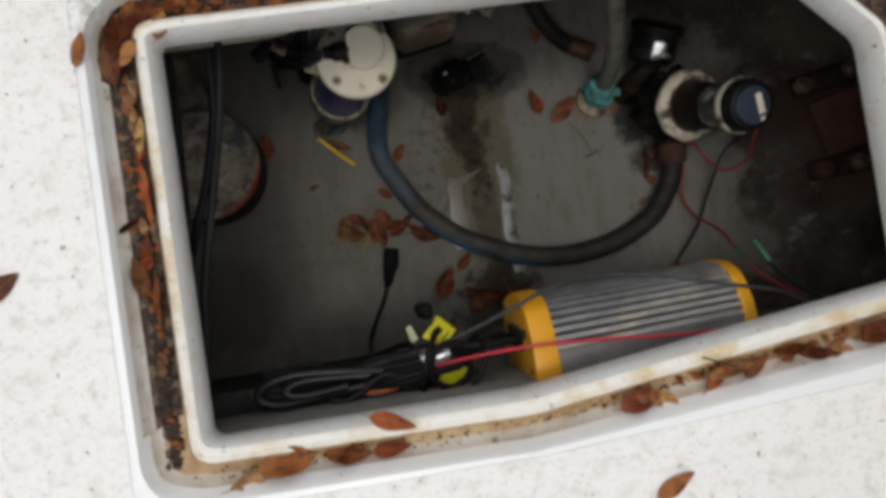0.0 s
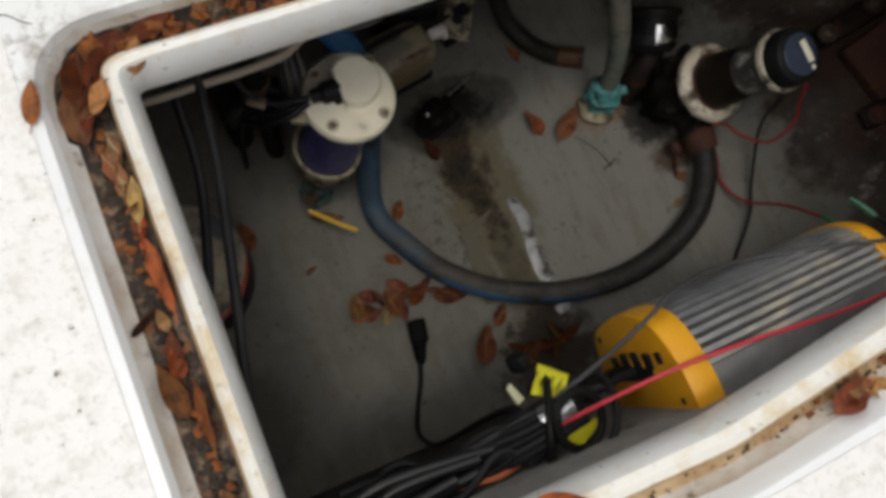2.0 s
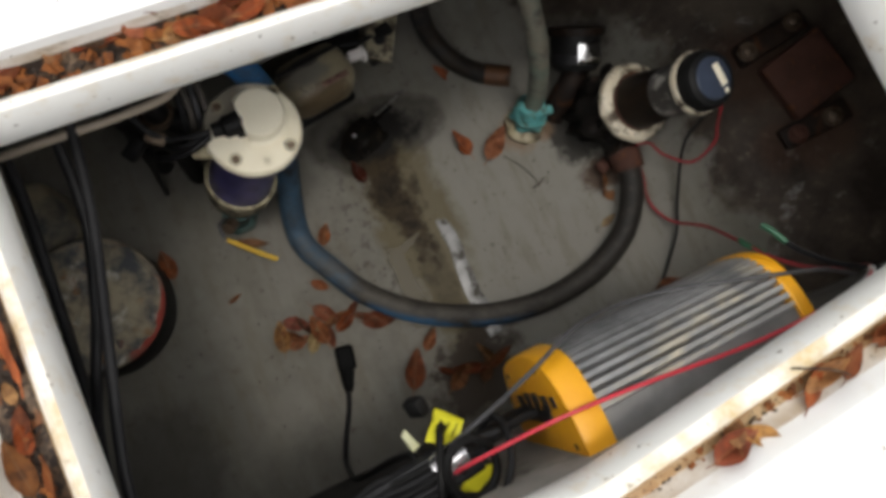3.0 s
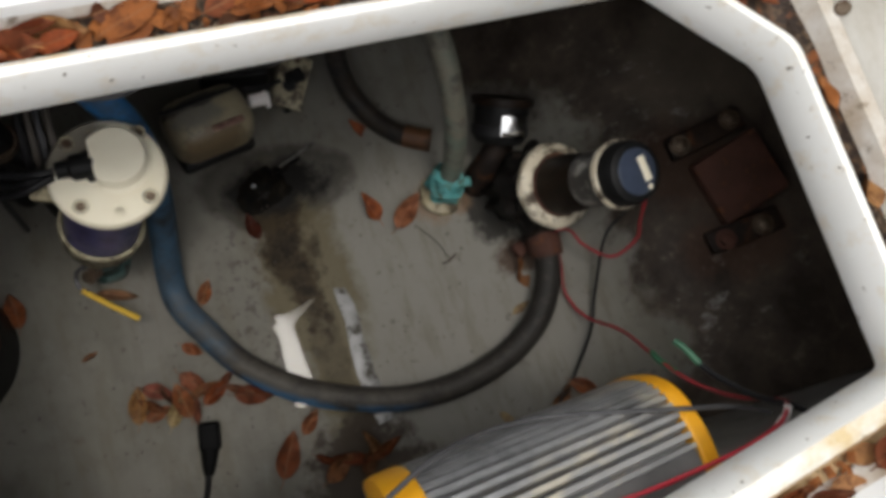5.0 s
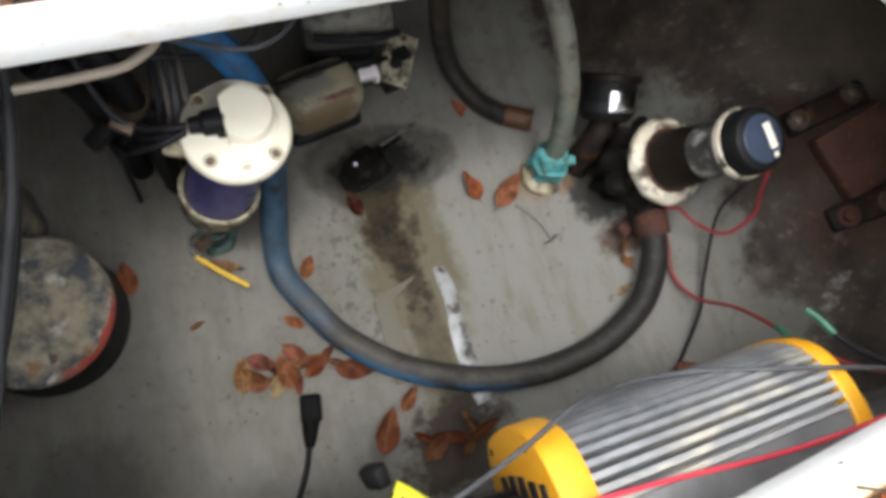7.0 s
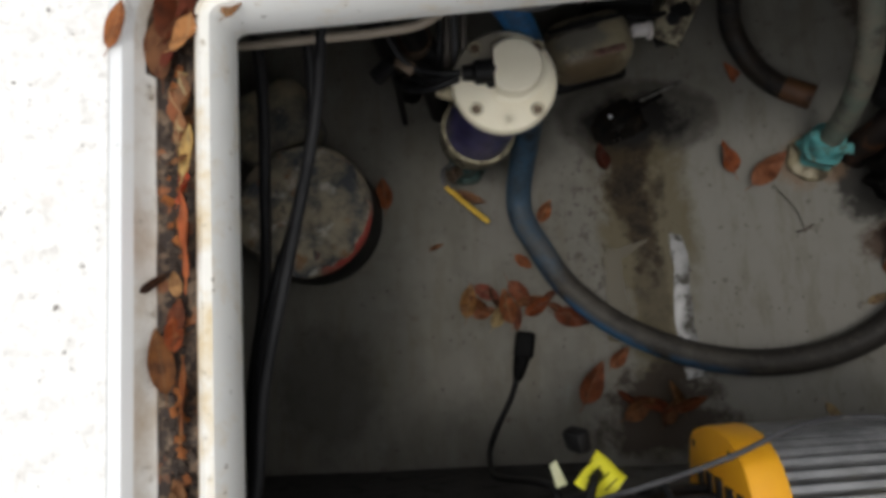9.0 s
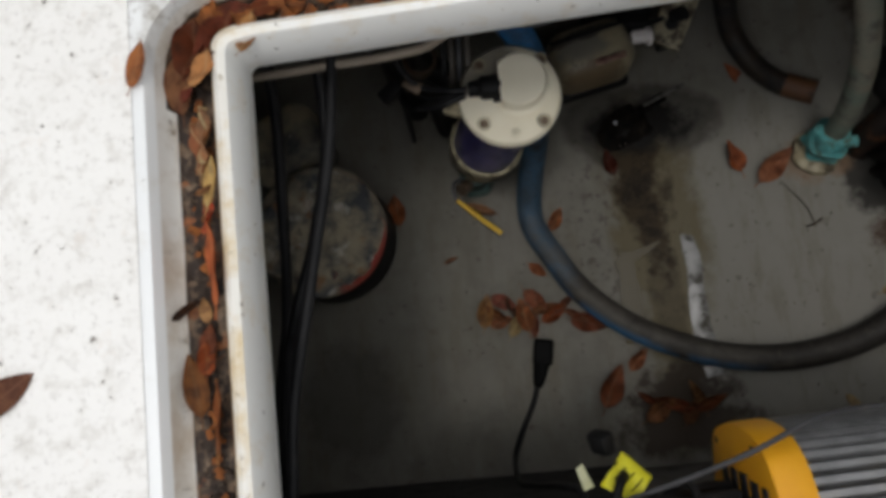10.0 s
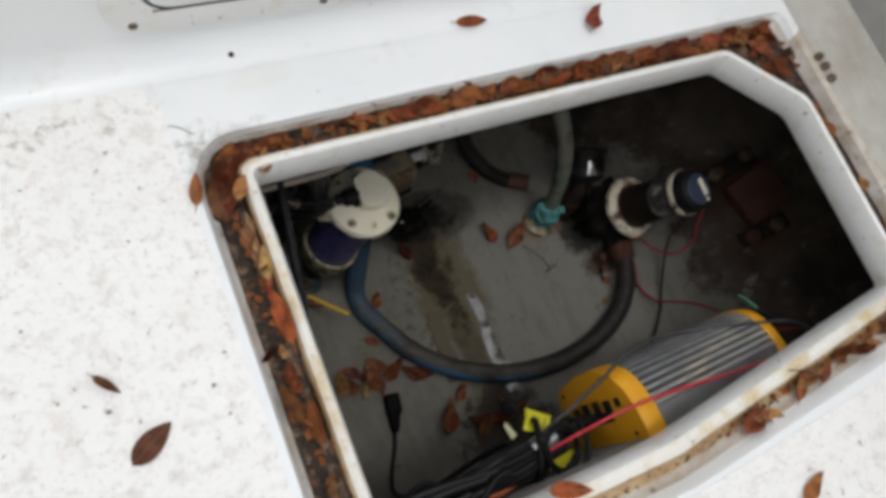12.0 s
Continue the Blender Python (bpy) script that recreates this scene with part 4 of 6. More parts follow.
# ---- the beige float box and its bracket ----
def float_box():
    t = thing("float_switch_box", (0.318, 0.70, -0.585), "grubby beige plastic float switch box on a black foot", "float switch")
    skin = Nodes("smeared beige plastic", 0.45)
    c = skin.mix(skin.step(skin.noise(20, 5, 0.6), 0.35, 0.65), (0.30, 0.26, 0.17), (0.20, 0.17, 0.11))
    c = skin.mix(skin.maths("MULTIPLY", skin.blob(-0.006, 0.004, 0.045, 0.026, 12, 0.5, 40), 0.75), c, (0.13, 0.125, 0.115))
    c = skin.mix(skin.maths("MULTIPLY", skin.blob(-0.004, 0.020, 0.060, 0.012, 14, 0.7, 60), 0.95), c, (0.022, 0.019, 0.018))
    c = skin.mix(skin.maths("MULTIPLY", skin.blob(0.0, -0.032, 0.062, 0.020, 12, 0.7, 40), 0.85), c, (0.11, 0.072, 0.035))
    c = skin.mix(skin.maths("MULTIPLY", skin.step(skin.noise(60, 6, 0.75), 0.58, 0.68), 0.8), c, (0.05, 0.038, 0.026))
    skin.colour(c)
    skin.bump(skin.noise(200, 3), 0.25)
    part("body", block((0.322, 0.702, -0.462), (0.106, 0.074, 0.070), 0.026, (-6, 5, 12), 5), skin.mat, t)
    part("foot", block((0.320, 0.700, -0.502), (0.098, 0.072, 0.018), 0.008, (-6, 5, 12), 3), BLACK_PLASTIC, t, "black base plate")
    part("post", block((0.315, 0.735, -0.545), (0.06, 0.03, 0.10), 0.006, (0, 0, 12)), BLACK_PLASTIC, t, "black post")
    part("seam_band", block((0.317, 0.719, -0.4265), (0.096, 0.005, 0.004), 0.0015, (-6, 5, 12)), BLACK, t, "dark grubby seam")
    part("maker_mark", block((0.343, 0.683, -0.4265), (0.040, 0.009, 0.0022), 0.001, (-6, 5, 12)), FADED_MARK, t, "faded dark red mark")
    part("spout", block((0.386, 0.716, -0.454), (0.022, 0.015, 0.014), 0.004, (0, 8, 4)), WHITE_PLASTIC, t, "pinkish white spout")
    part("spout_rim", lathe([(0.003, 0), (0.0115, 0), (0.0115, 0.004), (0.003, 0.004)], (0.396, 0.716, -0.457), (1, 0.05, -0.1), 14), WHITE_PLASTIC, t)
    return t


float_box()


def bracket_block():
    t = thing("mounting_bracket", (0.443, 0.735, -0.58), "grubby cream plastic bracket with a round hole", "bracket")
    turn, n = (6, 6, -28), Vector((-0.06, -0.12, 1)).normalized()
    part("plate", rough(block((0.441, 0.748, -0.492), (0.042, 0.074, 0.010), 0.003, turn), 0.0012, 30), CREAM_DIRTY, t)
    part("hole_rim", lathe([(0.0050, 0.0), (0.0090, 0.0), (0.0085, 0.0016), (0.0055, 0.0016)], (0.436, 0.742, -0.4875), n, 20), BLACK, t, "dark round hole with grime")
    # the hole's inner shade, laid on the plate as a black disc
    part("hole", lathe([(0.0004, 0.0), (0.0062, 0.0), (0.0062, 0.0008), (0.0004, 0.0008)], (0.436, 0.742, -0.4870), n, 16), BLACK_PLASTIC, t, "black disc for the shade in the bore")
    part("groove", block((0.449, 0.762, -0.4875), (0.030, 0.0035, 0.003), 0.001, turn), BLACK, t, "dark grimy groove")
    part("lead", tube([(0.375, 0.742, -0.47), (0.400, 0.738, -0.468), (0.425, 0.748, -0.482)], 0.0035, 8, 5), BLACK, t, "short dark lead")
    part("screw", lathe([(0.001, 0), (0.005, 0), (0.004, 0.003), (0.001, 0.003)], (0.456, 0.774, -0.4860), n, 12), STEEL, t)
    part("post", block((0.445, 0.755, -0.535), (0.030, 0.026, 0.10), 0.004, (0, 0, 10)), BLACK_PLASTIC, t, "black post")
    return t


bracket_block()
back_pump = thing("beige_canister", (0.375, 0.80, -0.585), "beige plastic canister lying under the deck edge, grimy", "canister")
part("canister", lathe([(0.004, 0), (0.034, 0.0), (0.038, 0.012), (0.038, 0.100), (0.032, 0.112), (0.004, 0.113)], (0.325, 0.805, -0.455), (1, -0.10, 0.05), 26), GRIMY, back_pump)
part("canister_foot", block((0.375, 0.800, -0.536), (0.09, 0.07, 0.10), 0.01, (0, 0, -5)), BLACK_PLASTIC, back_pump)
part("cable", tube([(0.33, 0.765, -0.43), (0.37, 0.752, -0.425), (0.41, 0.752, -0.43), (0.44, 0.765, -0.45)], 0.006, 8), BLACK, back_pump)


# ---- drain with sludge ----
def sludge():
    bm = bmesh.new()
    rows = []
    for a in range(25):
        row = []
        for b in range(25):
            u, v = (a - 12) / 12, (b - 12) / 12
            w = Vector((0.390 + 0.064 * u, 0.640 + 0.029 * v + 0.008 * math.sin(3 * u + 1), 0))
            h = 0.0075 * (1 - u * u) * (1 - v * v) * (0.45 + 1.1 * noise.fractal(w * 42 + Vector((0, 0, 3)), 0.9, 2.0, 4) * 0.9) + 0.003 * (1 - u * u) - 0.0045
            row.append(bm.verts.new((w.x, w.y, -0.584 + h)))
        rows.append(row)
    for p, q in zip(rows, rows[1:]):
        for k in range(24):
            bm.faces.new((p[k], q[k], q[k + 1], p[k + 1]))
    t = thing("bilge_drain", (0.375, 0.64, -0.585), "bilge drain choked with shiny black sludge", "drain")
    part("sludge", bm, SLUDGE, t, "glossy black sludge lump", 180)
    part("bolt", lathe([(0.001, 0), (0.0048, 0.0), (0.0048, 0.005), (0.0036, 0.007), (0.001, 0.008)], (0.362, 0.647, -0.582), (-0.1, -0.1, 1), 6), FOIL, t, "bright bolt head")
    part("caked_lump", rough(block((0.414, 0.667, -0.578), (0.050, 0.012, 0.007), 0.003, (0, 0, 20)), 0.005, 45), SLUDGE, t)
    part("scrap", rough(block((0.432, 0.676, -0.573), (0.062, 0.005, 0.004), 0.0015, (0, -6, 22)), 0.003, 40), FADED_SCRAP, t, "pale dirty sliver")


sludge()


def floor_tape():
    t = thing("tape_glint_strip", (0.437, 0.40, -0.58), "speckled pale strip along the bilge floor, part tape, part painted glint", "tape")

    def strip(points):
        bm = bmesh.new()
        for a, b, c, d in points:
            vs = [bm.verts.new((x, y, floor_height(x) + 0.0022)) for x, y in (a, b, c, d)]
            bm.faces.new(vs)
        bmesh.ops.subdivide_edges(bm, edges=bm.edges[:], cuts=5, use_grid_fill=True)
        for v in bm.verts:
            v.co.x += 0.006 * noise.noise(v.co * 90)
            v.co.z = floor_height(v.co.x) + 0.0024
        ext = bmesh.ops.extrude_face_region(bm, geom=bm.faces[:])
        for v in (g for g in ext["geom"] if isinstance(g, bmesh.types.BMVert)):
            v.co.z += 0.0008
        bmesh.ops.recalc_face_normals(bm, faces=bm.faces)
        return bm
    # part of this strip's white is a floor glint put into the colour
    part("strip", strip([((0.424, 0.335), (0.449, 0.331), (0.443, 0.474), (0.426, 0.478))]), TAPE_WHITE, t)
    part("strip", strip([((0.428, 0.282), (0.458, 0.287), (0.454, 0.300), (0.430, 0.300))]), TAPE_WHITE, t)


floor_tape()


def wet_glint_patch():
    """A glossy wedge for the wet floor's glint, thicker towards one edge to mirror the sun."""
    bm = bmesh.new()
    for rim in (rounded([(0.334, 0.338, 0.003), (0.367, 0.334, 0.003), (0.3625, 0.400, 0.001), (0.336, 0.400, 0.001)], 4),
                rounded([(0.336, 0.4005, 0.001), (0.3625, 0.4005, 0.001), (0.3600, 0.446, 0.003), (0.398, 0.470, 0.001), (0.399, 0.473, 0.001), (0.356, 0.461, 0.003), (0.336, 0.464, 0.002), (0.341, 0.455, 0.002), (0.334, 0.450, 0.002), (0.338, 0.435, 0.003)], 4)):
        start = min(p.y for p in rim)
        f = bm.faces.new([bm.verts.new((p.x + 0.0015 * noise.noise(Vector((p.x * 60, p.y * 60, 0))), p.y, -0.586)) for p in rim])
        ext = bmesh.ops.extrude_face_region(bm, geom=[f])
        for v in (g for g in ext["geom"] if isinstance(g, bmesh.types.BMVert)):
            # slope set so that the top throws the sun's glint
            v.co.z = -0.5832 + 0.040 * (v.co.x - 0.334) + 0.080 * (v.co.y - start)
    bmesh.ops.recalc_face_normals(bm, faces=bm.faces)
    solid("wet_glint_patch", bm, FILM, "glossy wedge on the stained bilge floor, tilted to throw a wet glint", "sealant", smooth=0)


wet_glint_patch()


# ---- the bilge pump ----
def bilge_pump():
    t = thing("bilge_pump", (0.675, 0.497, -0.495), "electric bilge pump with black motor and two chipped cream rings", "bilge pump")
    low, top = Vector((0.700, 0.499, -0.387)), Vector((0.718, 0.467, -0.261))
    axis = (top - low).normalized()

    def at(d):
        return low + axis * d
    part("foot", rough(lathe([(0.004, 0.0), (0.036, 0.001), (0.039, 0.030), (0.046, 0.050), (0.055, 0.064), (0.056, 0.080), (0.047, 0.092), (0.048, 0.106), (0.004, 0.107)], at(-0.114), axis, 64, 9, 0.12), 0.006, 45), SCALE, t, "black scalloped pump foot")
    part("lower_ring", rough(lathe([(0.030, -0.006), (0.050, -0.007), (0.0540, -0.001), (0.0530, 0.006), (0.0480, 0.0100), (0.0390, 0.0105), (0.0345, 0.008)], at(0), axis, 56), 0.0014, 70), RING_CREAM, t, "chipped cream ring, rust-streaked")
    part("rust_lip", rough(lathe([(0.030, 0.0), (0.0400, 0.0095), (0.0385, 0.0135), (0.0350, 0.0150), (0.030, 0.015)], at(0), axis, 44), 0.0010, 80), RUST, t, "rust-brown lip inside the ring")
    part("barrel", lathe([(0.004, 0.0), (0.0370, 0.001), (0.0355, 0.030), (0.0320, 0.055), (0.0300, 0.062), (0.004, 0.063)], at(0.010), axis, 40), BROWN_BARREL, t, "rust-stained black barrel")
    part("collar", rough(lathe([(0.025, 0.0), (0.0315, 0.001), (0.0325, 0.008), (0.0315, 0.030), (0.0345, 0.044), (0.031, 0.046)], at(0.072), axis, 40), 0.0006, 80), MOTTLED, t, "mottled black and white collar")
    part("upper_ring", rough(lathe([(0.030, 0.0), (0.0375, 0.001), (0.0390, 0.005), (0.0375, 0.0105), (0.0335, 0.0115), (0.030, 0.010)], at(0.121), axis, 48), 0.0009, 60), RING_CREAM, t, "cream ring")
    cap = part("motor_cap", lathe([(0.004, 0.0), (0.0350, 0.0), (0.0362, 0.007), (0.0355, 0.022), (0.0325, 0.0290), (0.0275, 0.0315), (0.004, 0.0325)], at(0.123), axis, 48), BLACK_PLASTIC, t, "black motor cap")
    q = Vector((0, 0, 1)).rotation_difference(axis).to_matrix().to_4x4()
    face = worn("slate blue label face", (0.045, 0.058, 0.090), (0.026, 0.034, 0.052), 0.25, dirt=(0.20, 0.19, 0.17), amount=0.12, dirt_scale=90)
    part("label_face", lathe([(0.002, 0.0), (0.0255, 0.0), (0.0245, 0.0012), (0.002, 0.0022)], at(0.1550), axis, 40), face, cap, "slate blue label disc")
    b = block((0, 0, 0), (0.009, 0.028, 0.0014), 0.0005)
    bmesh.ops.transform(b, matrix=Matrix.Translation(at(0.1572)) @ q @ pose(0.008, 0.002, 0, 0, 0, 14), verts=b.verts)
    part("label_bar", rough(b, 0.0006, 120), CREAM, cap, "pale label bar")
    dot = lathe([(0.0004, 0.0), (0.0036, 0.0), (0.0028, 0.0016), (0.0006, 0.0022)], at(0.1556) + q.to_3x3() @ Vector((0.0125, -0.0185, 0)), axis, 14)
    part("screw", dot, CREAM, cap, "pale screw head")
    part("outlet", lathe([(0.003, 0), (0.021, 0.0), (0.021, 0.030), (0.024, 0.032), (0.024, 0.040), (0.003, 0.041)], (0.684, 0.492, -0.452), (0.10, -1, 0.02), 22), RUST_BLACK, t, "rust-black outlet stub")
    part("bracket_tab", rough(block((0.668, 0.447, -0.478), (0.026, 0.020, 0.014), 0.004, (0, 10, 20)), 0.001, 50), RUST, t, "rusty tab")
    return t


bilge_pump()


def pump_wires():
    t = thing("pump_wires", (0.70, 0.35, -0.48), "thin red and black pump wires trailing over the bilge floor", "wire")
    part("red_wire", tube([(0.738, 0.440, -0.262), (0.737, 0.428, -0.276), (0.747, 0.416, -0.310), (0.750, 0.401, -0.335), (0.734, 0.393, -0.375), (0.719, 0.420, -0.405), (0.714, 0.445, -0.420), (0.692, 0.452, -0.435)], 0.0021, 7), RED_DARK, t, "red wire")
    part("black_wire", tube([(0.728, 0.436, -0.285), (0.748, 0.436, -0.335), (0.739, 0.418, -0.385), (0.724, 0.355, -0.434), (0.712, 0.318, -0.448), (0.690, 0.280, -0.470), (0.665, 0.246, -0.491), (0.62, 0.215, -0.510)], 0.0021, 7), BLACK, t, "black wire")
    part("red_wire", tube([(0.698, 0.446, -0.445), (0.704, 0.415, -0.452), (0.700, 0.37, -0.462), (0.706, 0.333, -0.440), (0.705, 0.305, -0.36), (0.687, 0.270, -0.275), (0.695, 0.240, -0.24), (0.720, 0.215, -0.215), (0.735, 0.205, -0.17), (0.722, 0.203, -0.15)], 0.0022, 7), RED_DARK, t, "red wire")
    part("splice", tube([(0.690, 0.276, -0.285), (0.6865, 0.268, -0.272), (0.690, 0.252, -0.252)], 0.0034, 8, 5), GREEN_TAPE, t, "green splice sleeve")
    part("green_end", tube([(0.685, 0.284, -0.228), (0.690, 0.275, -0.223), (0.697, 0.256, -0.218)], 0.0036, 8, 5), GREEN_TAPE, t, "green crimp sleeve")
    part("black_wire", tube([(0.696, 0.258, -0.219), (0.705, 0.240, -0.21), (0.722, 0.215, -0.19), (0.735, 0.200, -0.16), (0.75, 0.180, -0.13)], 0.0032, 7), BLACK, t, "black wire")
    part("plug_pair", joined(block((0.708, 0.192, -0.148), (0.016, 0.007, 0.007), 0.002, (0, -10, 35)), block((0.716, 0.200, -0.144), (0.014, 0.006, 0.006), 0.002, (0, -10, 60))), WHITE_PLASTIC, t, "pale crimp connectors")
    return t


pump_wires()


def elbow_fitting():
    t = thing("elbow_fitting", (0.66, 0.575, -0.51), "black rubber elbow with a chrome band and a worn brown rim", "pipe fitting")
    axis = Vector((0.22, 0.78, 0.46)).normalized()
    low = Vector((0.671, 0.585, -0.441))
    part("elbow", tube([(0.645, 0.552, -0.512), (0.652, 0.562, -0.485), (0.664, 0.572, -0.462), (0.680, 0.592, -0.446)], 0.019, 16, 6), RUST_BLACK, t, "black scaled elbow")
    part("cup", lathe([(0.004, 0), (0.030, 0.001), (0.035, 0.008), (0.036, 0.050), (0.034, 0.056), (0.004, 0.056)], low, axis, 36), BLACK_PLASTIC, t)
    part("rim", lathe([(0.030, 0), (0.0405, 0.0), (0.042, 0.004), (0.0405, 0.010), (0.030, 0.011)], low + axis * 0.050, axis, 36), BROWN_BARREL, t, "worn brown rim")
    up = (Vector((0, 0, 1)) - axis * axis.z).normalized()
    side = up.cross(axis)
    m = Matrix((side, axis, up)).transposed().to_4x4()
    b = block((0, 0, 0), (0.034, 0.030, 0.006), 0.0025, segments=3)
    bmesh.ops.transform(b, matrix=Matrix.Translation(low + axis * 0.026 + up * 0.0345 - side * 0.006) @ m, verts=b.verts)
    part("chrome_plate", b, CHROME, t, "bright chrome plate")
    part("clamp", lathe([(0.0345, 0), (0.0375, 0.0), (0.0375, 0.012), (0.0345, 0.012)], low + axis * 0.012, axis, 32), BLACK, t)
    part("lug", rough(block((0.650, 0.556, -0.502), (0.032, 0.030, 0.032), 0.008, (20, 10, 30)), 0.004, 45), SCALE, t)
    return t


elbow_fitting()


# ---- the rusted mount on the slope ----
def rusty_mount():
    tilt = -math.degrees(math.atan2(0.152, 0.41))
    t = thing("rusty_mount", (0.875, 0.435, -0.325), "rusted steel mounting block bolted across two black bars", "mounting block")

    def on(x, y, lift):
        return (x - 0.35 * lift, y, floor_height(x) + lift * 0.94)
    part("block", rough(block(on(0.892, 0.434, 0.019), (0.086, 0.082, 0.026), 0.004, (4, tilt, 14)), 0.002, 45), RUST, t, "flaking rusted block")
    part("bar", rough(block(on(0.878, 0.498, 0.006), (0.098, 0.030, 0.016), 0.005, (0, tilt, 8)), 0.001, 40), RUST_BLACK, t, "rust-black bar")
    part("bar", rough(block(on(0.880, 0.372, 0.006), (0.092, 0.030, 0.016), 0.005, (0, tilt, 4)), 0.001, 40), RUST_BLACK, t, "rust-black bar")
    n = Vector((-0.35, 0, 0.94))
    for x, y in ((0.846, 0.493), (0.908, 0.504), (0.900, 0.371), (0.856, 0.368)):
        part("bolt", joined(lathe([(0.001, 0), (0.0125, 0.0), (0.0125, 0.003), (0.001, 0.003)], on(x, y, 0.013), n, 20), lathe([(0.001, 0.003), (0.0085, 0.003), (0.0080, 0.009), (0.004, 0.011), (0.001, 0.0112)], on(x, y, 0.013), n, 6)), STEEL if x > 0.88 or y > 0.45 else RUST, t, "rusty bolt and washer")
    return t


rusty_mount()


# ---- the battery charger ----
def charger_outline(grow=0.0):
    """The charger's section, (y, z), from the back's top round the front to the back's foot."""
    base = [(0.178, -0.090), (0.200, -0.0885), (0.222, -0.092), (0.244, -0.101), (0.260, -0.114), (0.270, -0.132), (0.275, -0.155), (0.276, -0.185), (0.273, -0.215), (0.268, -0.240), (0.262, -0.252), (0.248, -0.262), (0.215, -0.274), (0.178, -0.282)]
    pts = [Vector((y, z, 0)) for y, z in base]
    line = [Vector((p.x, p.y)) for p in spline(pts, 6)]
    mid = Vector((0.215, -0.185))
    return [p + (p - mid).normalized() * grow for p in line]


def charger():
    t = thing("battery_charger", (0.48, 0.176, -0.19), "finned aluminium battery charger with yellow plastic end caps on the bulkhead", "battery charger")
    left, right, fall = 0.380, 0.602, 0.085

    def loop(x, outline):
        k = 1 - 0.06 * (x - left) / (right - left)  # it tapers a little
        return [(x, 0.210 + (p.x - 0.215) * k + 0.045 * (x - 0.60) + 0.005 * (x < 0.45), -0.185 + (p.y + 0.185) * k - fall * (x - left)) for p in outline]
    line = charger_outline(-0.0035)
    total = [0.0]
    for a, b in zip(line, line[1:]):
        total.append(total[-1] + (b - a).length)
    fins = 30
    section = []
    mid = Vector((0.215, -0.185))

    def along(s):
        k = min(max(int(np.searchsorted(total, s)), 1), len(line) - 1)
        w = (s - total[k - 1]) / max(total[k] - total[k - 1], 1e-9)
        p = line[k - 1].lerp(line[k], w)
        way = (line[k] - line[k - 1]).normalized()
        out = Vector((-way.y, way.x))
        return p, out if out.dot(p - mid) > 0 else -out
    reachable = total[-1]
    flat = 0.105 * reachable  # the smooth back of the top
    for w, o in ((0.0, 0.002), (0.5, 0.002), (1.0, 0.002)):
        p, out = along(flat * w)
        section.append(p + out * o)
    for k in range(fins):
        for w, o in ((0.03, -0.009), (0.10, 0.0045), (0.58, 0.0050), (0.66, -0.009), (0.95, -0.0095)):
            p, out = along(flat + (k + w) / fins * (reachable - flat))
            section.append(p + out * o)
    section += [Vector((0.178, -0.278))]
    bm = sheet([loop(x, section) for x in (left - 0.004, right + 0.004)], cap=True)
    bmesh.ops.recalc_face_normals(bm, faces=bm.faces)
    bm.faces.ensure_lookup_table()
    for i in (0, 1, 2):
        bm.faces[i].material_index = 1
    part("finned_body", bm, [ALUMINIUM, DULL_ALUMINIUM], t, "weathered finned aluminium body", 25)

    def end(x0, x1, name):
        a, b, c = charger_outline(0.0012), charger_outline(0.0024), charger_outline(-0.004)
        s = 1 if x1 > x0 else -1
        bm = sheet([loop(x0, a), loop(x0 + s * 0.002, b), loop(x1 - s * 0.005, b), loop(x1 - s * 0.001, a), loop(x1, c)], cap=True)
        bmesh.ops.recalc_face_normals(bm, faces=bm.faces)
        return part(name, bm, YELLOW, t, "yellow plastic end cap", 30)
    cap = end(left, 0.352, "end_cap")
    end(right, 0.6185, "end_cap")
    # black blocks on the face draw the shade inside the open vents
    for y, z, w, h in ((0.222, -0.118, 0.011, 0.012), (0.220, -0.143, 0.016, 0.017), (0.221, -0.169, 0.019, 0.017), (0.221, -0.195, 0.019, 0.017), (0.220, -0.221, 0.016, 0.017), (0.208, -0.186, 0.013, 0.092)):
        part("vent_slot", block((0.3515, y, z), (0.0024, w, h), 0.0011, segments=2), BLACK, cap, "black block for the shade in a vent slot")
    for y, z in ((0.252, -0.135), (0.182, -0.106), (0.248, -0.238)):
        part("screw", lathe([(0.0004, 0), (0.0032, 0), (0.003, 0.0012), (0.0008, 0.001)], (0.3522, y, z), (-1, 0, 0), 12), BLACK, cap)
    part("cord_boot", tube([(0.352, 0.212, -0.180), (0.335, 0.213, -0.178), (0.310, 0.211, -0.172), (0.285, 0.206, -0.162)], 0.0046, 8), BLACK, t, "black cord")
    part("cord_boot", tube([(0.352, 0.214, -0.210), (0.330, 0.216, -0.202), (0.300, 0.214, -0.184), (0.27, 0.208, -0.165)], 0.0046, 8), BLACK, t, "black cord")
    return t


charger()

red = thing("red_cable", (0.45, 0.205, -0.08), "glossy red battery cable lying across the charger", "cable")
part("cable", tube([(0.060, 0.186, -0.172), (0.120, 0.184, -0.165), (0.170, 0.188, -0.164), (0.205, 0.192, -0.158), (0.238, 0.199, -0.142), (0.275, 0.207, -0.112), (0.345, 0.213, -0.083), (0.426, 0.208, -0.087), (0.500, 0.200, -0.093), (0.560, 0.196, -0.099), (0.635, 0.196, -0.106), (0.69, 0.198, -0.125), (0.722, 0.203, -0.148)], 0.0019, 10), RED_WIRE, red)
grey_lead = thing("grey_cable", (0.45, 0.27, -0.11), "thin grey cable arching over the charger", "cable")
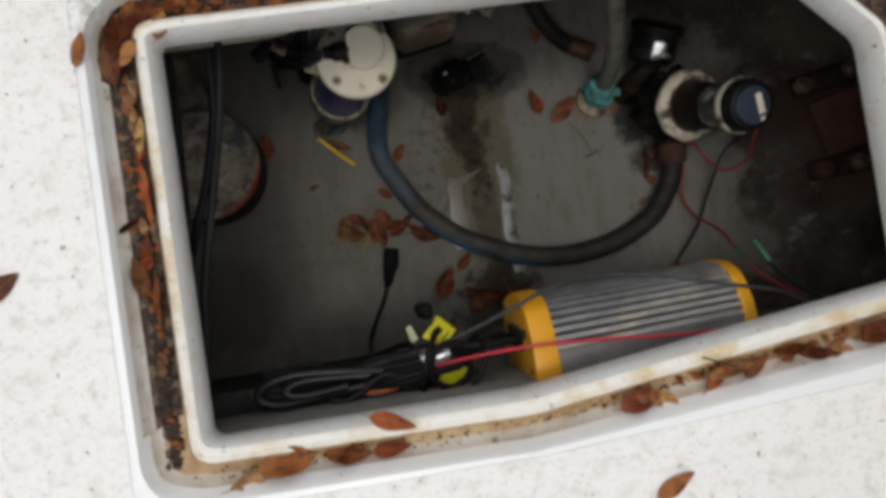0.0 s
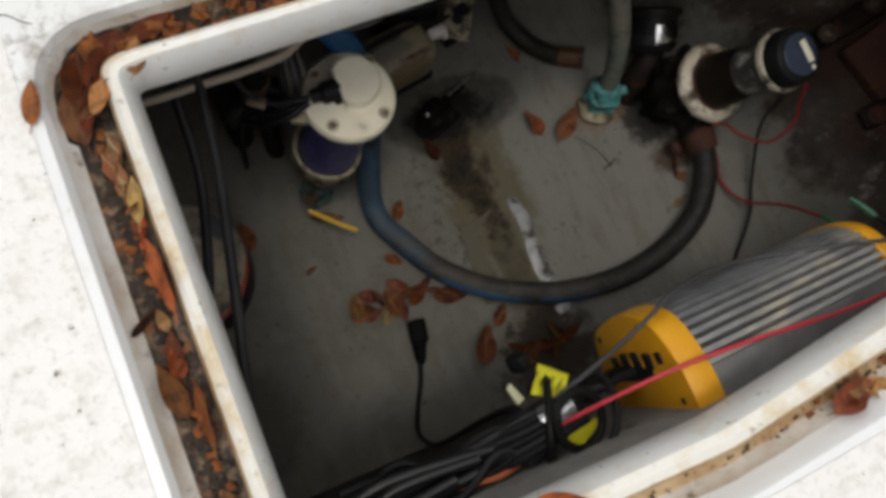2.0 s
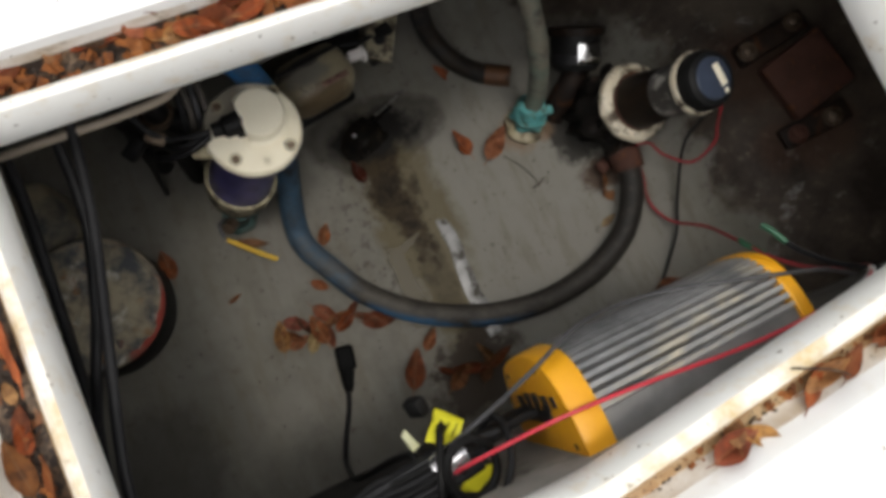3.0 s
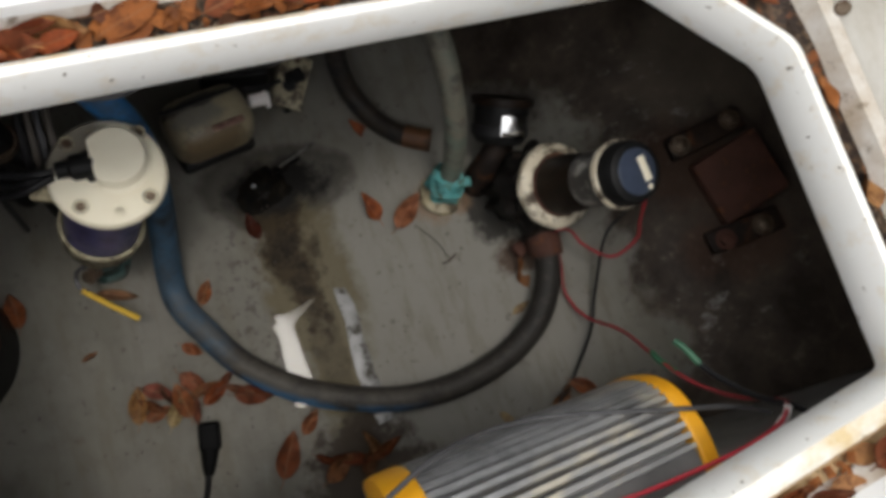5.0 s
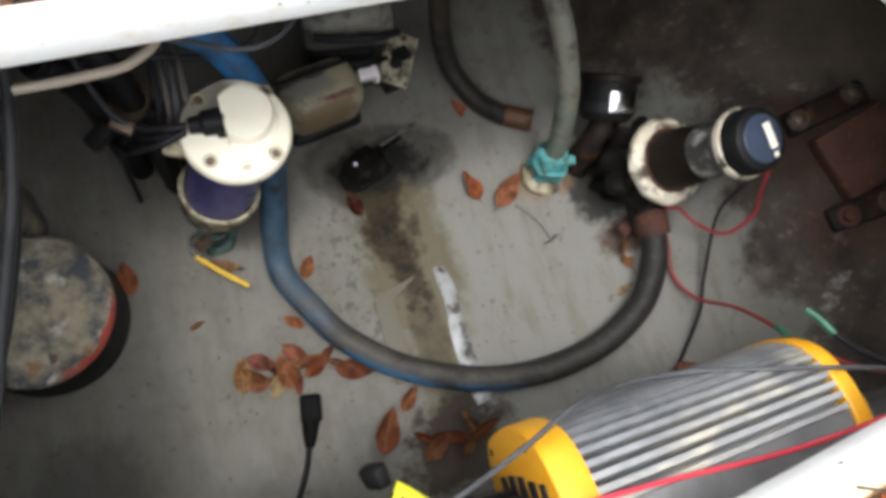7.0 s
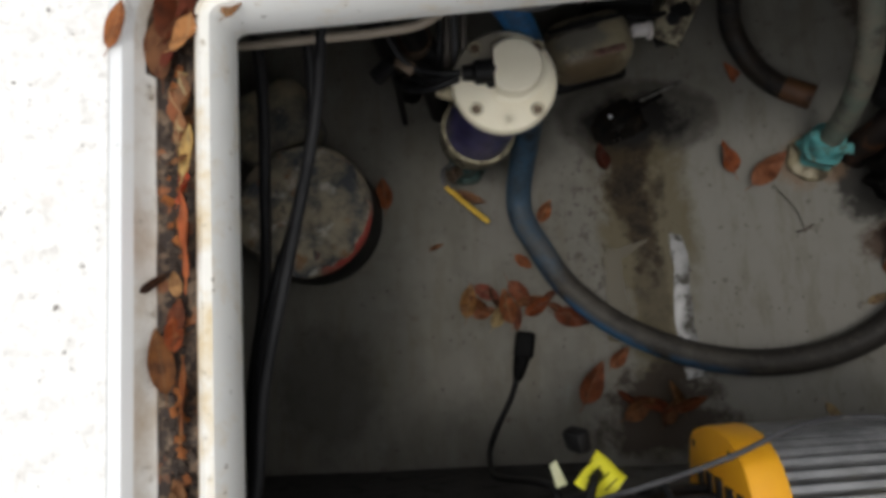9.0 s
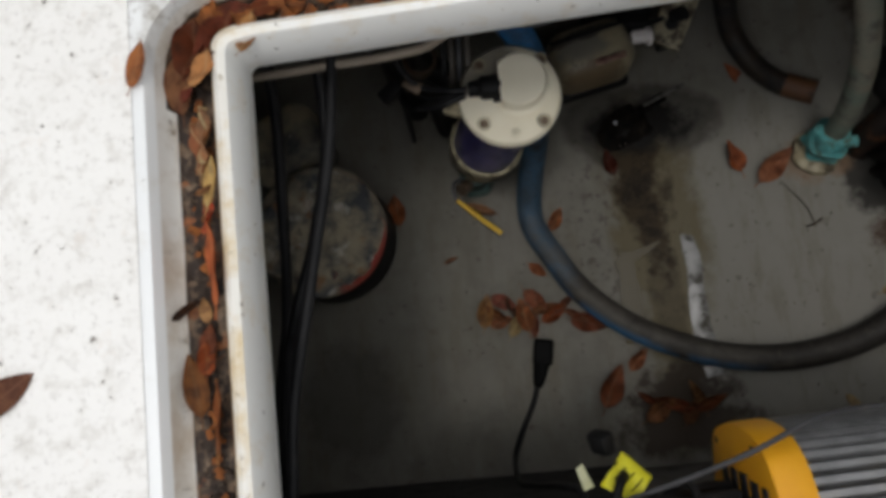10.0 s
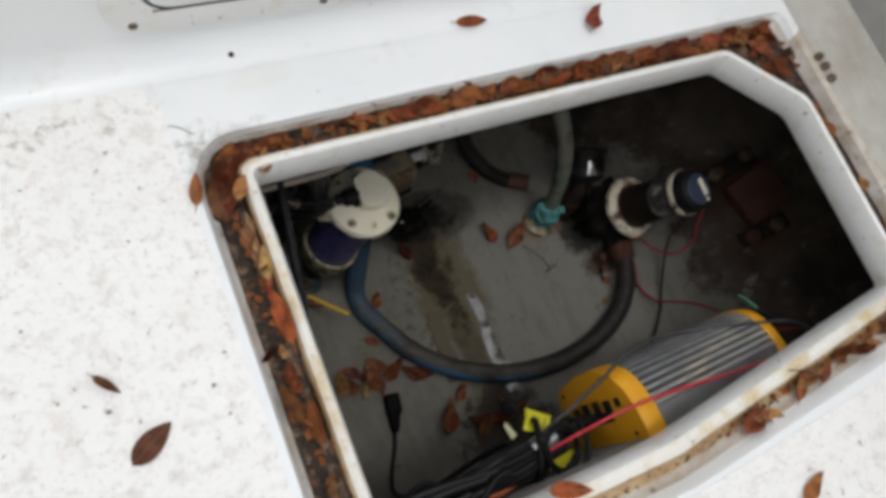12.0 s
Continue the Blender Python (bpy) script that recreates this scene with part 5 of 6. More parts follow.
part("cable", tube([(0.150, 0.190, -0.172), (0.195, 0.205, -0.160), (0.245, 0.220, -0.142), (0.300, 0.238, -0.122), (0.345, 0.256, -0.104), (0.395, 0.272, -0.118), (0.445, 0.274, -0.144), (0.500, 0.268, -0.148), (0.560, 0.252, -0.128), (0.610, 0.238, -0.118), (0.655, 0.225, -0.125), (0.700, 0.205, -0.145)], 0.0021, 8), GREY_CABLE, grey_lead)


# ---- cords and tags on the shelf ----
def cord_bundle():
    t = thing("cord_bundle", (0.18, 0.20, -0.178), "tangled bundle of black cords tied up on the shelf", "cords")
    rnd = random.Random(4)
    for k in range(9):
        dy, dz = rnd.uniform(-0.012, 0.016), rnd.uniform(0.0, 0.018)
        line = [(0.285 + rnd.uniform(-0.01, 0.02), 0.207 + dy * 0.5, -0.166 + dz), (0.262, 0.205 + dy, -0.160 + dz), (0.230, 0.203 + dy, -0.158 + dz), (0.190, 0.198 + dy, -0.164 + dz), (0.150 + rnd.uniform(-0.02, 0.02), 0.194 + dy, -0.170 + dz),
                (0.105, 0.190 + 0.6 * dy, -0.168 + 0.6 * dz), (0.066 + rnd.uniform(-0.012, 0.012), 0.192 + 0.6 * dy, -0.168 + 0.5 * dz)]
        part("cord", tube(line, rnd.choice((0.0042, 0.0050, 0.0058)), 8), rnd.choice((BLACK, BLACK_PLASTIC, GLOSSY)), t)
    part("loop", tube([(0.190, 0.204, -0.150), (0.13, 0.212, -0.148), (0.085, 0.214, -0.148), (0.055, 0.206, -0.150), (0.050, 0.192, -0.152), (0.075, 0.183, -0.152), (0.13, 0.188, -0.150), (0.18, 0.192, -0.148)], 0.0056, 10), GLOSSY, t, "black cord loop")
    part("loop", tube([(0.175, 0.202, -0.146), (0.125, 0.206, -0.146), (0.092, 0.205, -0.147), (0.080, 0.196, -0.148), (0.100, 0.190, -0.148), (0.15, 0.194, -0.145)], 0.0052, 10), GLOSSY, t, "black cord loop")
    ring = [(0.266 + 0.023 * math.cos(a), 0.200 + 0.025 * math.sin(a), -0.126 + 0.008 * math.sin(a) - 0.006 * math.cos(a)) for a in np.linspace(0, 2 * math.pi, 18)]
    part("tie_loop", tube(ring, 0.0040, 8, 4), BLACK_PLASTIC, t, "black cord wound round the bundle")
    ring = [(0.246 + 0.014 * math.cos(a + 0.5), 0.206 + 0.034 * math.cos(a), -0.150 + 0.024 * math.sin(a)) for a in np.linspace(0, 2 * math.pi, 14)]
    part("tie_loop", tube(ring, 0.0040, 8, 4), BLACK_PLASTIC, t, "black cord wound round the bundle")
    part("foil_wrap", rough(lathe([(0.003, 0), (0.011, 0.0), (0.013, 0.010), (0.012, 0.030), (0.003, 0.032)], (0.238, 0.210, -0.140), (0.9, 0.12, 0.05), 18), 0.004, 60), FOIL, t, "crumpled silvery wrap")
    for k in range(5):
        w = 0.004 * k
        part("cord", tube([(0.278, 0.196 + w, -0.140), (0.250, 0.194 + 1.4 * w, -0.132), (0.215, 0.188 + 1.6 * w, -0.140), (0.175, 0.184 + 1.8 * w, -0.156), (0.13, 0.184 + w, -0.166)], 0.0036, 8), BLACK if k % 2 else BLACK_PLASTIC, t)
    for k in range(6):
        a, b = rnd.uniform(0.19, 0.215), rnd.uniform(-0.164, -0.144)
        line = [(0.275 - 0.042 * i + rnd.uniform(-0.012, 0.012), a + rnd.uniform(-0.014, 0.016), b + rnd.uniform(-0.006, 0.012) - 0.004 * i) for i in range(6)]
        part("cord", tube(line, rnd.choice((0.0026, 0.0034, 0.0042)), 8), rnd.choice((BLACK, BLACK_PLASTIC)), t)
    ring = [(0.292 + 0.020 * math.cos(a), 0.196 + 0.030 * math.cos(a + 0.6), -0.158 + 0.030 * math.sin(a)) for a in np.linspace(0, 2 * math.pi, 16)]
    part("loop", tube(ring, 0.0034, 8, 4), BLACK, t, "black cord loop")
    part("orange_lead", tube([(0.205, 0.183, -0.150), (0.185, 0.181, -0.146), (0.160, 0.184, -0.150), (0.14, 0.186, -0.160)], 0.0030, 8), worn("orange insulation", (0.45, 0.11, 0.03), (0.36, 0.08, 0.03), 0.45), t, "orange lead")

    def tag(name, corners):
        bm = bmesh.new()
        bm.faces.new([bm.verts.new(c) for c in corners])
        bmesh.ops.subdivide_edges(bm, edges=bm.edges[:], cuts=7, use_grid_fill=True)
        for v in bm.verts:
            v.co.z += 0.003 * abs(math.sin(v.co.x * 160 + v.co.y * 90)) - 0.001
        rough(bm, 0.0035, 45)
        ext = bmesh.ops.extrude_face_region(bm, geom=bm.faces[:])
        for v in (g for g in ext["geom"] if isinstance(g, bmesh.types.BMVert)):
            v.co.z += 0.0010
        bmesh.ops.recalc_face_normals(bm, faces=bm.faces)
        part(name, bm, YELLOW_TAPE, t, "crumpled bright yellow tape tag", 60)
    tag("tape_tag", [(0.241, 0.235, -0.150), (0.259, 0.257, -0.166), (0.281, 0.236, -0.150), (0.262, 0.222, -0.138)])
    tag("tape_tag", [(0.250, 0.182, -0.146), (0.266, 0.174, -0.150), (0.290, 0.188, -0.148), (0.270, 0.200, -0.138)])
    for k in range(4):
        part("print_bar", block((0.2505 + 0.0055 * k, 0.2455 - 0.0042 * k, -0.1545 + 0.0032 * k), (0.013, 0.0012, 0.0006), 0.0002, (20, 12, 38)), BLACK_PLASTIC, t, "row of faded print")
    part("tag_end", rough(block((0.247, 0.262, -0.176), (0.014, 0.020, 0.020), 0.004, (20, 30, 20)), 0.002, 60), BLACK_PLASTIC, t)
    part("tag_end", rough(block((0.228, 0.238, -0.160), (0.008, 0.018, 0.003), 0.001, (10, 20, 30)), 0.004, 70), YELLOW_PALE, t, "torn pale tape end")
    return t


cord_bundle()


def plug():
    t = thing("power_plug", (0.215, 0.335, -0.585), "black moulded power plug on its cord, lying on the bilge floor", "plug")
    body = block((0.221, 0.339, -0.573), (0.027, 0.036, 0.020), 0.005, (0, 0, -10), 3)
    dull = worn("dull black plug", (0.004, 0.004, 0.004), (0.007, 0.007, 0.007), 0.6, dirt=(0.02, 0.018, 0.016), amount=0.08, dirt_scale=60, shine=0.05)
    part("plug_body", body, dull, t)
    part("strain_relief", lathe([(0.002, 0), (0.0115, 0.0), (0.0085, 0.022), (0.0055, 0.032), (0.002, 0.033)], (0.217, 0.324, -0.574), (-0.28, -1, 0), 14), dull, t)
    part("cord", tube([(0.209, 0.298, -0.575), (0.199, 0.270, -0.580), (0.180, 0.235, -0.580), (0.168, 0.208, -0.560), (0.168, 0.197, -0.50), (0.174, 0.195, -0.43), (0.192, 0.206, -0.34), (0.212, 0.220, -0.245), (0.226, 0.226, -0.180), (0.232, 0.214, -0.165), (0.25, 0.207, -0.162)], 0.0036, 8), BLACK, t)


plug()


# ---- the crusted round can and the cables in front of it ----
def round_can():
    t = thing("round_can", (-0.048, 0.525, -0.585), "round can with a crusted lid, red rim and black side", "can")
    at = (-0.055, 0.528, -0.586)
    crust = Nodes("crusted lid", 0.85)
    c = crust.mix(crust.step(crust.noise(22, 5, 0.65), 0.40, 0.58), (0.085, 0.092, 0.098), (0.42, 0.36, 0.25))
    c = crust.mix(crust.step(crust.noise(30, 6, 0.7), 0.55, 0.66), c, (0.62, 0.58, 0.50))
    c = crust.mix(crust.maths("MULTIPLY", crust.step(crust.noise(40, 4, 0.6), 0.58, 0.68), 0.8), c, (0.30, 0.15, 0.06))
    crust.colour(c)
    crust.bump(crust.noise(110, 4), 1.0, 0.002)
    rim = Nodes("crusted rim", 0.7)
    c = rim.mix(rim.step(rim.noise(30, 5, 0.65), 0.40, 0.60), (0.10, 0.095, 0.085), (0.32, 0.27, 0.19))
    c = rim.mix(rim.blob(0.058, -0.045, 0.045, 0.075, -38, 0.5, 40), c, (0.40, 0.065, 0.045))
    rim.colour(c)
    rim.bump(rim.noise(110, 4), 0.8, 0.002)
    part("side", lathe([(0.004, 0), (0.0895, 0.0), (0.0905, 0.006), (0.0900, 0.070), (0.087, 0.082), (0.004, 0.083)], at, (0.02, 0, 1), 56), BLACK_PLASTIC, t, "black rubber side")
    part("rim", lathe([(0.070, 0.080), (0.0885, 0.082), (0.0890, 0.090), (0.086, 0.095), (0.070, 0.0985)], at, (0.02, 0, 1), 56), rim.mat, t, "crusted rim, red on one arc")
    lid = lathe([(0.002, 0.096), (0.03, 0.097), (0.06, 0.098), (0.070, 0.097), (0.0835, 0.0975), (0.080, 0.104), (0.06, 0.106), (0.03, 0.107), (0.002, 0.107)], at, (0.02, 0, 1), 56)
    part("lid", rough(rough(lid, 0.012, 24), 0.005, 75), crust.mat, t, "lid crusted with mottled grey-brown deposits")
    return t


round_can()
lump = thing("crusted_lump", (-0.12, 0.64, -0.585), "dark crusted lump of fittings beside the can", "debris")
part("lump", rough(rough(block((-0.10, 0.655, -0.535), (0.11, 0.09, 0.10), 0.02, (0, 0, 20), 4), 0.012, 22), 0.004, 60), FOULED, lump)
side_cables = thing("side_cables", (0.03, 0.45, -0.17), "pair of thick black cables hanging under the deck", "cable")
part("cable", tube([(0.080, 0.66, -0.057), (0.067, 0.60, -0.115), (0.056, 0.52, -0.125), (0.037, 0.42, -0.115), (0.016, 0.32, -0.110), (0.006, 0.24, -0.115), (-0.02, 0.178, -0.13)], 0.0048, 10), BLACK, side_cables)
part("cable", tube([(0.052, 0.66, -0.057), (0.040, 0.62, -0.17), (0.034, 0.545, -0.205), (0.012, 0.46, -0.215), (-0.008, 0.40, -0.215), (-0.035, 0.33, -0.25), (-0.06, 0.178, -0.30)], 0.0052, 10), BLACK, side_cables)
part("cable", tube([(0.010, 0.68, -0.057), (-0.005, 0.60, -0.18), (-0.022, 0.50, -0.24), (-0.035, 0.40, -0.27), (-0.06, 0.30, -0.30), (-0.08, 0.178, -0.36)], 0.0055, 10), BLACK, side_cables)


# ---- leaves ----
def leaf_mesh(name, width, fold, curl, twist, nip):
    bm = bmesh.new()
    rows = []
    n, m = 10, 4
    for i in range(n + 1):
        u = i / n
        half = 0.5 * width * math.sin(math.pi * u ** 0.85) ** 0.8 * (1 - 0.25 * u) + 0.004
        row = []
        for k in range(-m // 2, m // 2 + 1):
            v = k / (m / 2)
            y = half * v * math.cos(fold)
            z = abs(half * v) * math.sin(fold) + curl * (u - 0.5) ** 2 + twist * v * (u - 0.3) * half + nip * math.sin(9 * u + 2 * v) * 0.02
            row.append(bm.verts.new((u - 0.5, y, z)))
        rows.append(row)
    for a, b in zip(rows, rows[1:]):
        for p in range(m):
            bm.faces.new((a[p], a[p + 1], b[p + 1], b[p]))
    ext = bmesh.ops.extrude_face_region(bm, geom=bm.faces[:])
    for v in (g for g in ext["geom"] if isinstance(g, bmesh.types.BMVert)):
        v.co.z += 0.010
    stalk = tube([(-0.49, 0, curl * 0.25 + 0.005), (-0.58, 0.008, curl * 0.36), (-0.68, 0.03, curl * 0.45)], 0.011, 5, 3)
    bm = joined(bm, stalk)
    bmesh.ops.recalc_face_normals(bm, faces=bm.faces)
    return finish(bm, LEAF, name, 60)


LEAVES = [leaf_mesh("leaf", w, f, c, t, p) for w, f, c, t, p in ((0.42, 0.15, 0.10, 0.1, 1.0), (0.72, 0.75, 0.55, 1.0, 3.0), (0.48, 0.85, 0.32, -1.0, 2.6), (0.60, 0.40, 0.70, 1.1, 3.0), (0.52, 0.1, -0.22, 0.3, 1.0), (0.34, 0.2, 0.16, 0.3, 4.5))]
LABELS = ("dry orange-brown fallen leaf", "curled red-brown fallen leaf", "folded dry brown fallen leaf", "curled tan-orange fallen leaf", "flat rusty red fallen leaf", "narrow wavy orange fallen leaf")


def leaf(x, y, z, length, turn, kind, where, group, rx=0.0, ry=0.0, tint=(1, 1, 1)):
    ob = new("leaf", LEAVES[kind])
    ob.color = (*tint, 1)
    ob.matrix_basis = pose(x, y, z, rx, ry, turn) @ Matrix.Diagonal((length, length, length, 1))
    return tagged(ob, LABELS[kind] + where, "leaf", group)


DECK_LEAVES = [(-0.135, 0.349, 0.044, 32, 4), (-0.155, 0.406, 0.027, -50, 2), (-0.038, 0.556, 0.034, 75, 0), (0.310, 0.678, 0.040, -4, 0), (0.470, 0.652, 0.042, 48, 3), (0.452, 0.072, 0.044, 25, 0)]
for x, y, size, turn, kind in DECK_LEAVES:
    leaf(x, y, 0.0035, size, turn, kind, " lying on the white deck", "leaves on the deck", tint=(0.55, 0.45, 0.6) if x < -0.12 else (0.85, 0.8, 0.9))

FLOOR_LEAVES = [(0.150, 0.402, 0.042, 80, 1), (0.170, 0.386, 0.030, 15, 3), (0.202, 0.392, 0.044, 100, 1), (0.176, 0.412, 0.036, -30, 3), (0.243, 0.390, 0.038, 30, 1), (0.257, 0.401, 0.036, 40, 2), (0.289, 0.372, 0.048, -15, 3),
                (0.220, 0.409, 0.040, -50, 3), (0.308, 0.285, 0.056, 62, 1), (0.503, 0.571, 0.042, 110, 1), (0.549, 0.548, 0.052, 42, 1), (0.262, 0.520, 0.032, 60, 3), (0.040, 0.560, 0.042, 95, 3), (0.110, 0.480, 0.020, 20, 2), (0.160, 0.545, 0.046, -20, 2),
                (0.665, 0.418, 0.040, 95, 3), (0.650, 0.372, 0.026, 20, 0), (0.590, 0.236, 0.028, -60, 0), (0.688, 0.247, 0.036, -40, 3), (0.660, 0.243, 0.042, 50, 1), (0.383, 0.254, 0.050, 160, 2), (0.430, 0.252, 0.044, 20, 2), (0.346, 0.316, 0.034, 45, 1), (0.345, 0.590, 0.036, 100, 1), (0.228, 0.452, 0.026, -40, 3), (0.405, 0.243, 0.036, 60, 1), (0.215, 0.376, 0.032, 80, 2), (0.522, 0.683, 0.036, 130, 0), (0.163, 0.398, 0.036, 140, 2), (0.190, 0.380, 0.034, 60, 1), (0.232, 0.398, 0.040, 12, 2), (0.185, 0.404, 0.030, -70, 2), (0.272, 0.384, 0.034, -30, 2), (0.366, 0.248, 0.044, 30, 1), (0.415, 0.262, 0.040, 110, 2), (0.352, 0.262, 0.030, -40, 2)]
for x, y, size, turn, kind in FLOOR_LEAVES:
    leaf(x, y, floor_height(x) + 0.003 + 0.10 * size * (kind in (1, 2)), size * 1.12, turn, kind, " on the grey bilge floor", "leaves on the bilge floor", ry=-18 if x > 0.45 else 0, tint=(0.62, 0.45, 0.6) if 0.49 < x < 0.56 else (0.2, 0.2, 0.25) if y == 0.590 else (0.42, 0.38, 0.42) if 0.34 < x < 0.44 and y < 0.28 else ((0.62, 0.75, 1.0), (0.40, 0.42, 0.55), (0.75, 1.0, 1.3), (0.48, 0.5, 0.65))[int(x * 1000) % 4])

GUTTER_LEAVES = [
    (0.091, 0.611, -0.010, 0.034, 70, 4, 35), (0.157, 0.610, -0.010, 0.040, 4, 1, 40), (0.143, 0.584, -0.010, 0.028, 60, 0, 10), (0.271, 0.610, -0.008, 0.042, 8, 1, 40), (0.230, 0.600, -0.012, 0.044, -6, 1, 20), (0.338, 0.602, -0.008, 0.042, 20, 4, 30),
    (0.384, 0.606, -0.008, 0.044, 10, 1, 35), (0.441, 0.604, -0.008, 0.046, 14, 0, 30), (0.494, 0.604, -0.010, 0.040, -8, 1, 20), (0.539, 0.604, -0.008, 0.044, 5, 4, 30), (0.594, 0.602, -0.010, 0.044, 16, 1, 20), (0.652, 0.602, -0.008, 0.048, -5, 0, 20),
    (0.734, 0.598, -0.008, 0.048, 30, 1, 10), (0.725, 0.574, -0.008, 0.044, -40, 4, 10), (0.738, 0.536, -0.008, 0.044, -50, 0, 20), (0.411, 0.596, -0.012, 0.040, 0, 2, 0), (0.184, 0.592, -0.012, 0.044, 5, 3, 10), (0.700, 0.598, -0.010, 0.040, 60, 3, 0), (0.680, 0.606, -0.010, 0.042, 15, 1, 30),
    (0.095, 0.147, -0.010, 0.062, 8, 1, -25), (0.196, 0.174, 0.008, 0.050, -22, 0, 8), (0.192, 0.145, -0.010, 0.042, 4, 0, -20), (0.150, 0.146, -0.012, 0.048, -10, 1, -20), (0.057, 0.136, -0.008, 0.040, 20, 3, -30), (0.442, 0.165, -0.006, 0.034, 80, 3, -20), (0.436, 0.150, -0.008, 0.048, 10, 1, -20), (0.533, 0.166, -0.010, 0.056, 10, 2, -20), (0.652, 0.166, -0.012, 0.040, -20, 4, -10), (0.690, 0.180, -0.010, 0.050, 15, 1, -15), (0.46, 0.148, -0.010, 0.036, -30, 3, -20), (0.60, 0.176, -0.012, 0.040, 10, 2, -10),
    (-0.019, 0.548, -0.008, 0.050, 92, 4, -12), (-0.008, 0.548, -0.005, 0.040, 70, 0, -25), (0.000, 0.506, -0.003, 0.042, 86, 5, -45), (-0.006, 0.498, -0.007, 0.040, 95, 5, -40), (0.002, 0.474, -0.003, 0.038, 82, 0, -30), (0.000, 0.468, -0.002, 0.018, 20, 2, 0), (-0.001, 0.451, -0.004, 0.026, 76, 5, -45), (0.001, 0.420, -0.003, 0.060, 93, 0, -56),
    (-0.020, 0.391, -0.008, 0.026, 30, 2, 0), (-0.018, 0.342, -0.007, 0.046, 100, 0, 24), (-0.002, 0.321, -0.005, 0.052, 88, 0, -60), (0.003, 0.550, 0.000, 0.030, 60, 3, -10),
    (0.010, 0.574, -0.010, 0.044, 50, 1, 0), (0.034, 0.574, -0.006, 0.032, 70, 3, 0), (0.050, 0.598, -0.010, 0.042, 20, 0, 0), (-0.008, 0.570, -0.010, 0.046, 75, 1, 0), (0.020, 0.594, -0.010, 0.040, 10, 4, 0), (0.120, 0.604, -0.012, 0.044, -5, 2, 0),
    (0.763, 0.44, -0.012, 0.036, 92, 2, 0), (0.763, 0.36, -0.012, 0.038, 85, 1, 0), (0.762, 0.28, -0.012, 0.034, 88, 2, 0),
]
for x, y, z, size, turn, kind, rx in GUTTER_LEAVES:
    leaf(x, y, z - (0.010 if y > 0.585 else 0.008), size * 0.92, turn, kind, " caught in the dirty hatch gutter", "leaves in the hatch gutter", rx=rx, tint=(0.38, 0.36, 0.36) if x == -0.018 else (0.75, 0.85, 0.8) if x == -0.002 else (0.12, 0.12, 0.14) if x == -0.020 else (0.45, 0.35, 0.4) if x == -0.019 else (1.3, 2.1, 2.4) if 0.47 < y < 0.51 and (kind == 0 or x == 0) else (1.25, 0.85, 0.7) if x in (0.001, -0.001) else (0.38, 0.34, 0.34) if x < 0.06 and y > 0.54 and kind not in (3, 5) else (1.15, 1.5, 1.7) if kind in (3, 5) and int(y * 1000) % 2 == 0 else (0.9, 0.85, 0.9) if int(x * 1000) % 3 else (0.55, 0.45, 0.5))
rnd = random.Random(11)
for k in range(46):
    if k < 36:
        x, y, turn = rnd.uniform(0.16, 0.765), rnd.uniform(0.588, 0.602), rnd.gauss(5, 24)
        if k > 28:
            x, y, turn = rnd.uniform(0.70, 0.764), rnd.uniform(0.53, 0.602), rnd.uniform(-70, 70)
    elif k < 41:
        x, y, turn = rnd.uniform(-0.012, -0.006), rnd.uniform(0.20, 0.40), rnd.gauss(90, 14)
    else:
        x, y, turn = rnd.uniform(0.40, 0.72), rnd.uniform(0.147, 0.155), rnd.gauss(8, 16)
        y += 0.09 * max(0, x - 0.36)
    leaf(x, y, -0.021 + rnd.uniform(0, 0.008), rnd.uniform(0.024, 0.044) * (0.6 if 36 <= k < 41 else 1), turn, rnd.randrange(5), " caught in the dirty hatch gutter", "leaves in the hatch gutter", rx=rnd.gauss(8, 16), ry=rnd.uniform(-8, 8), tint=((0.8, 0.75, 0.8), (0.4, 0.36, 0.4), (0.65, 0.55, 0.55))[k % 3])



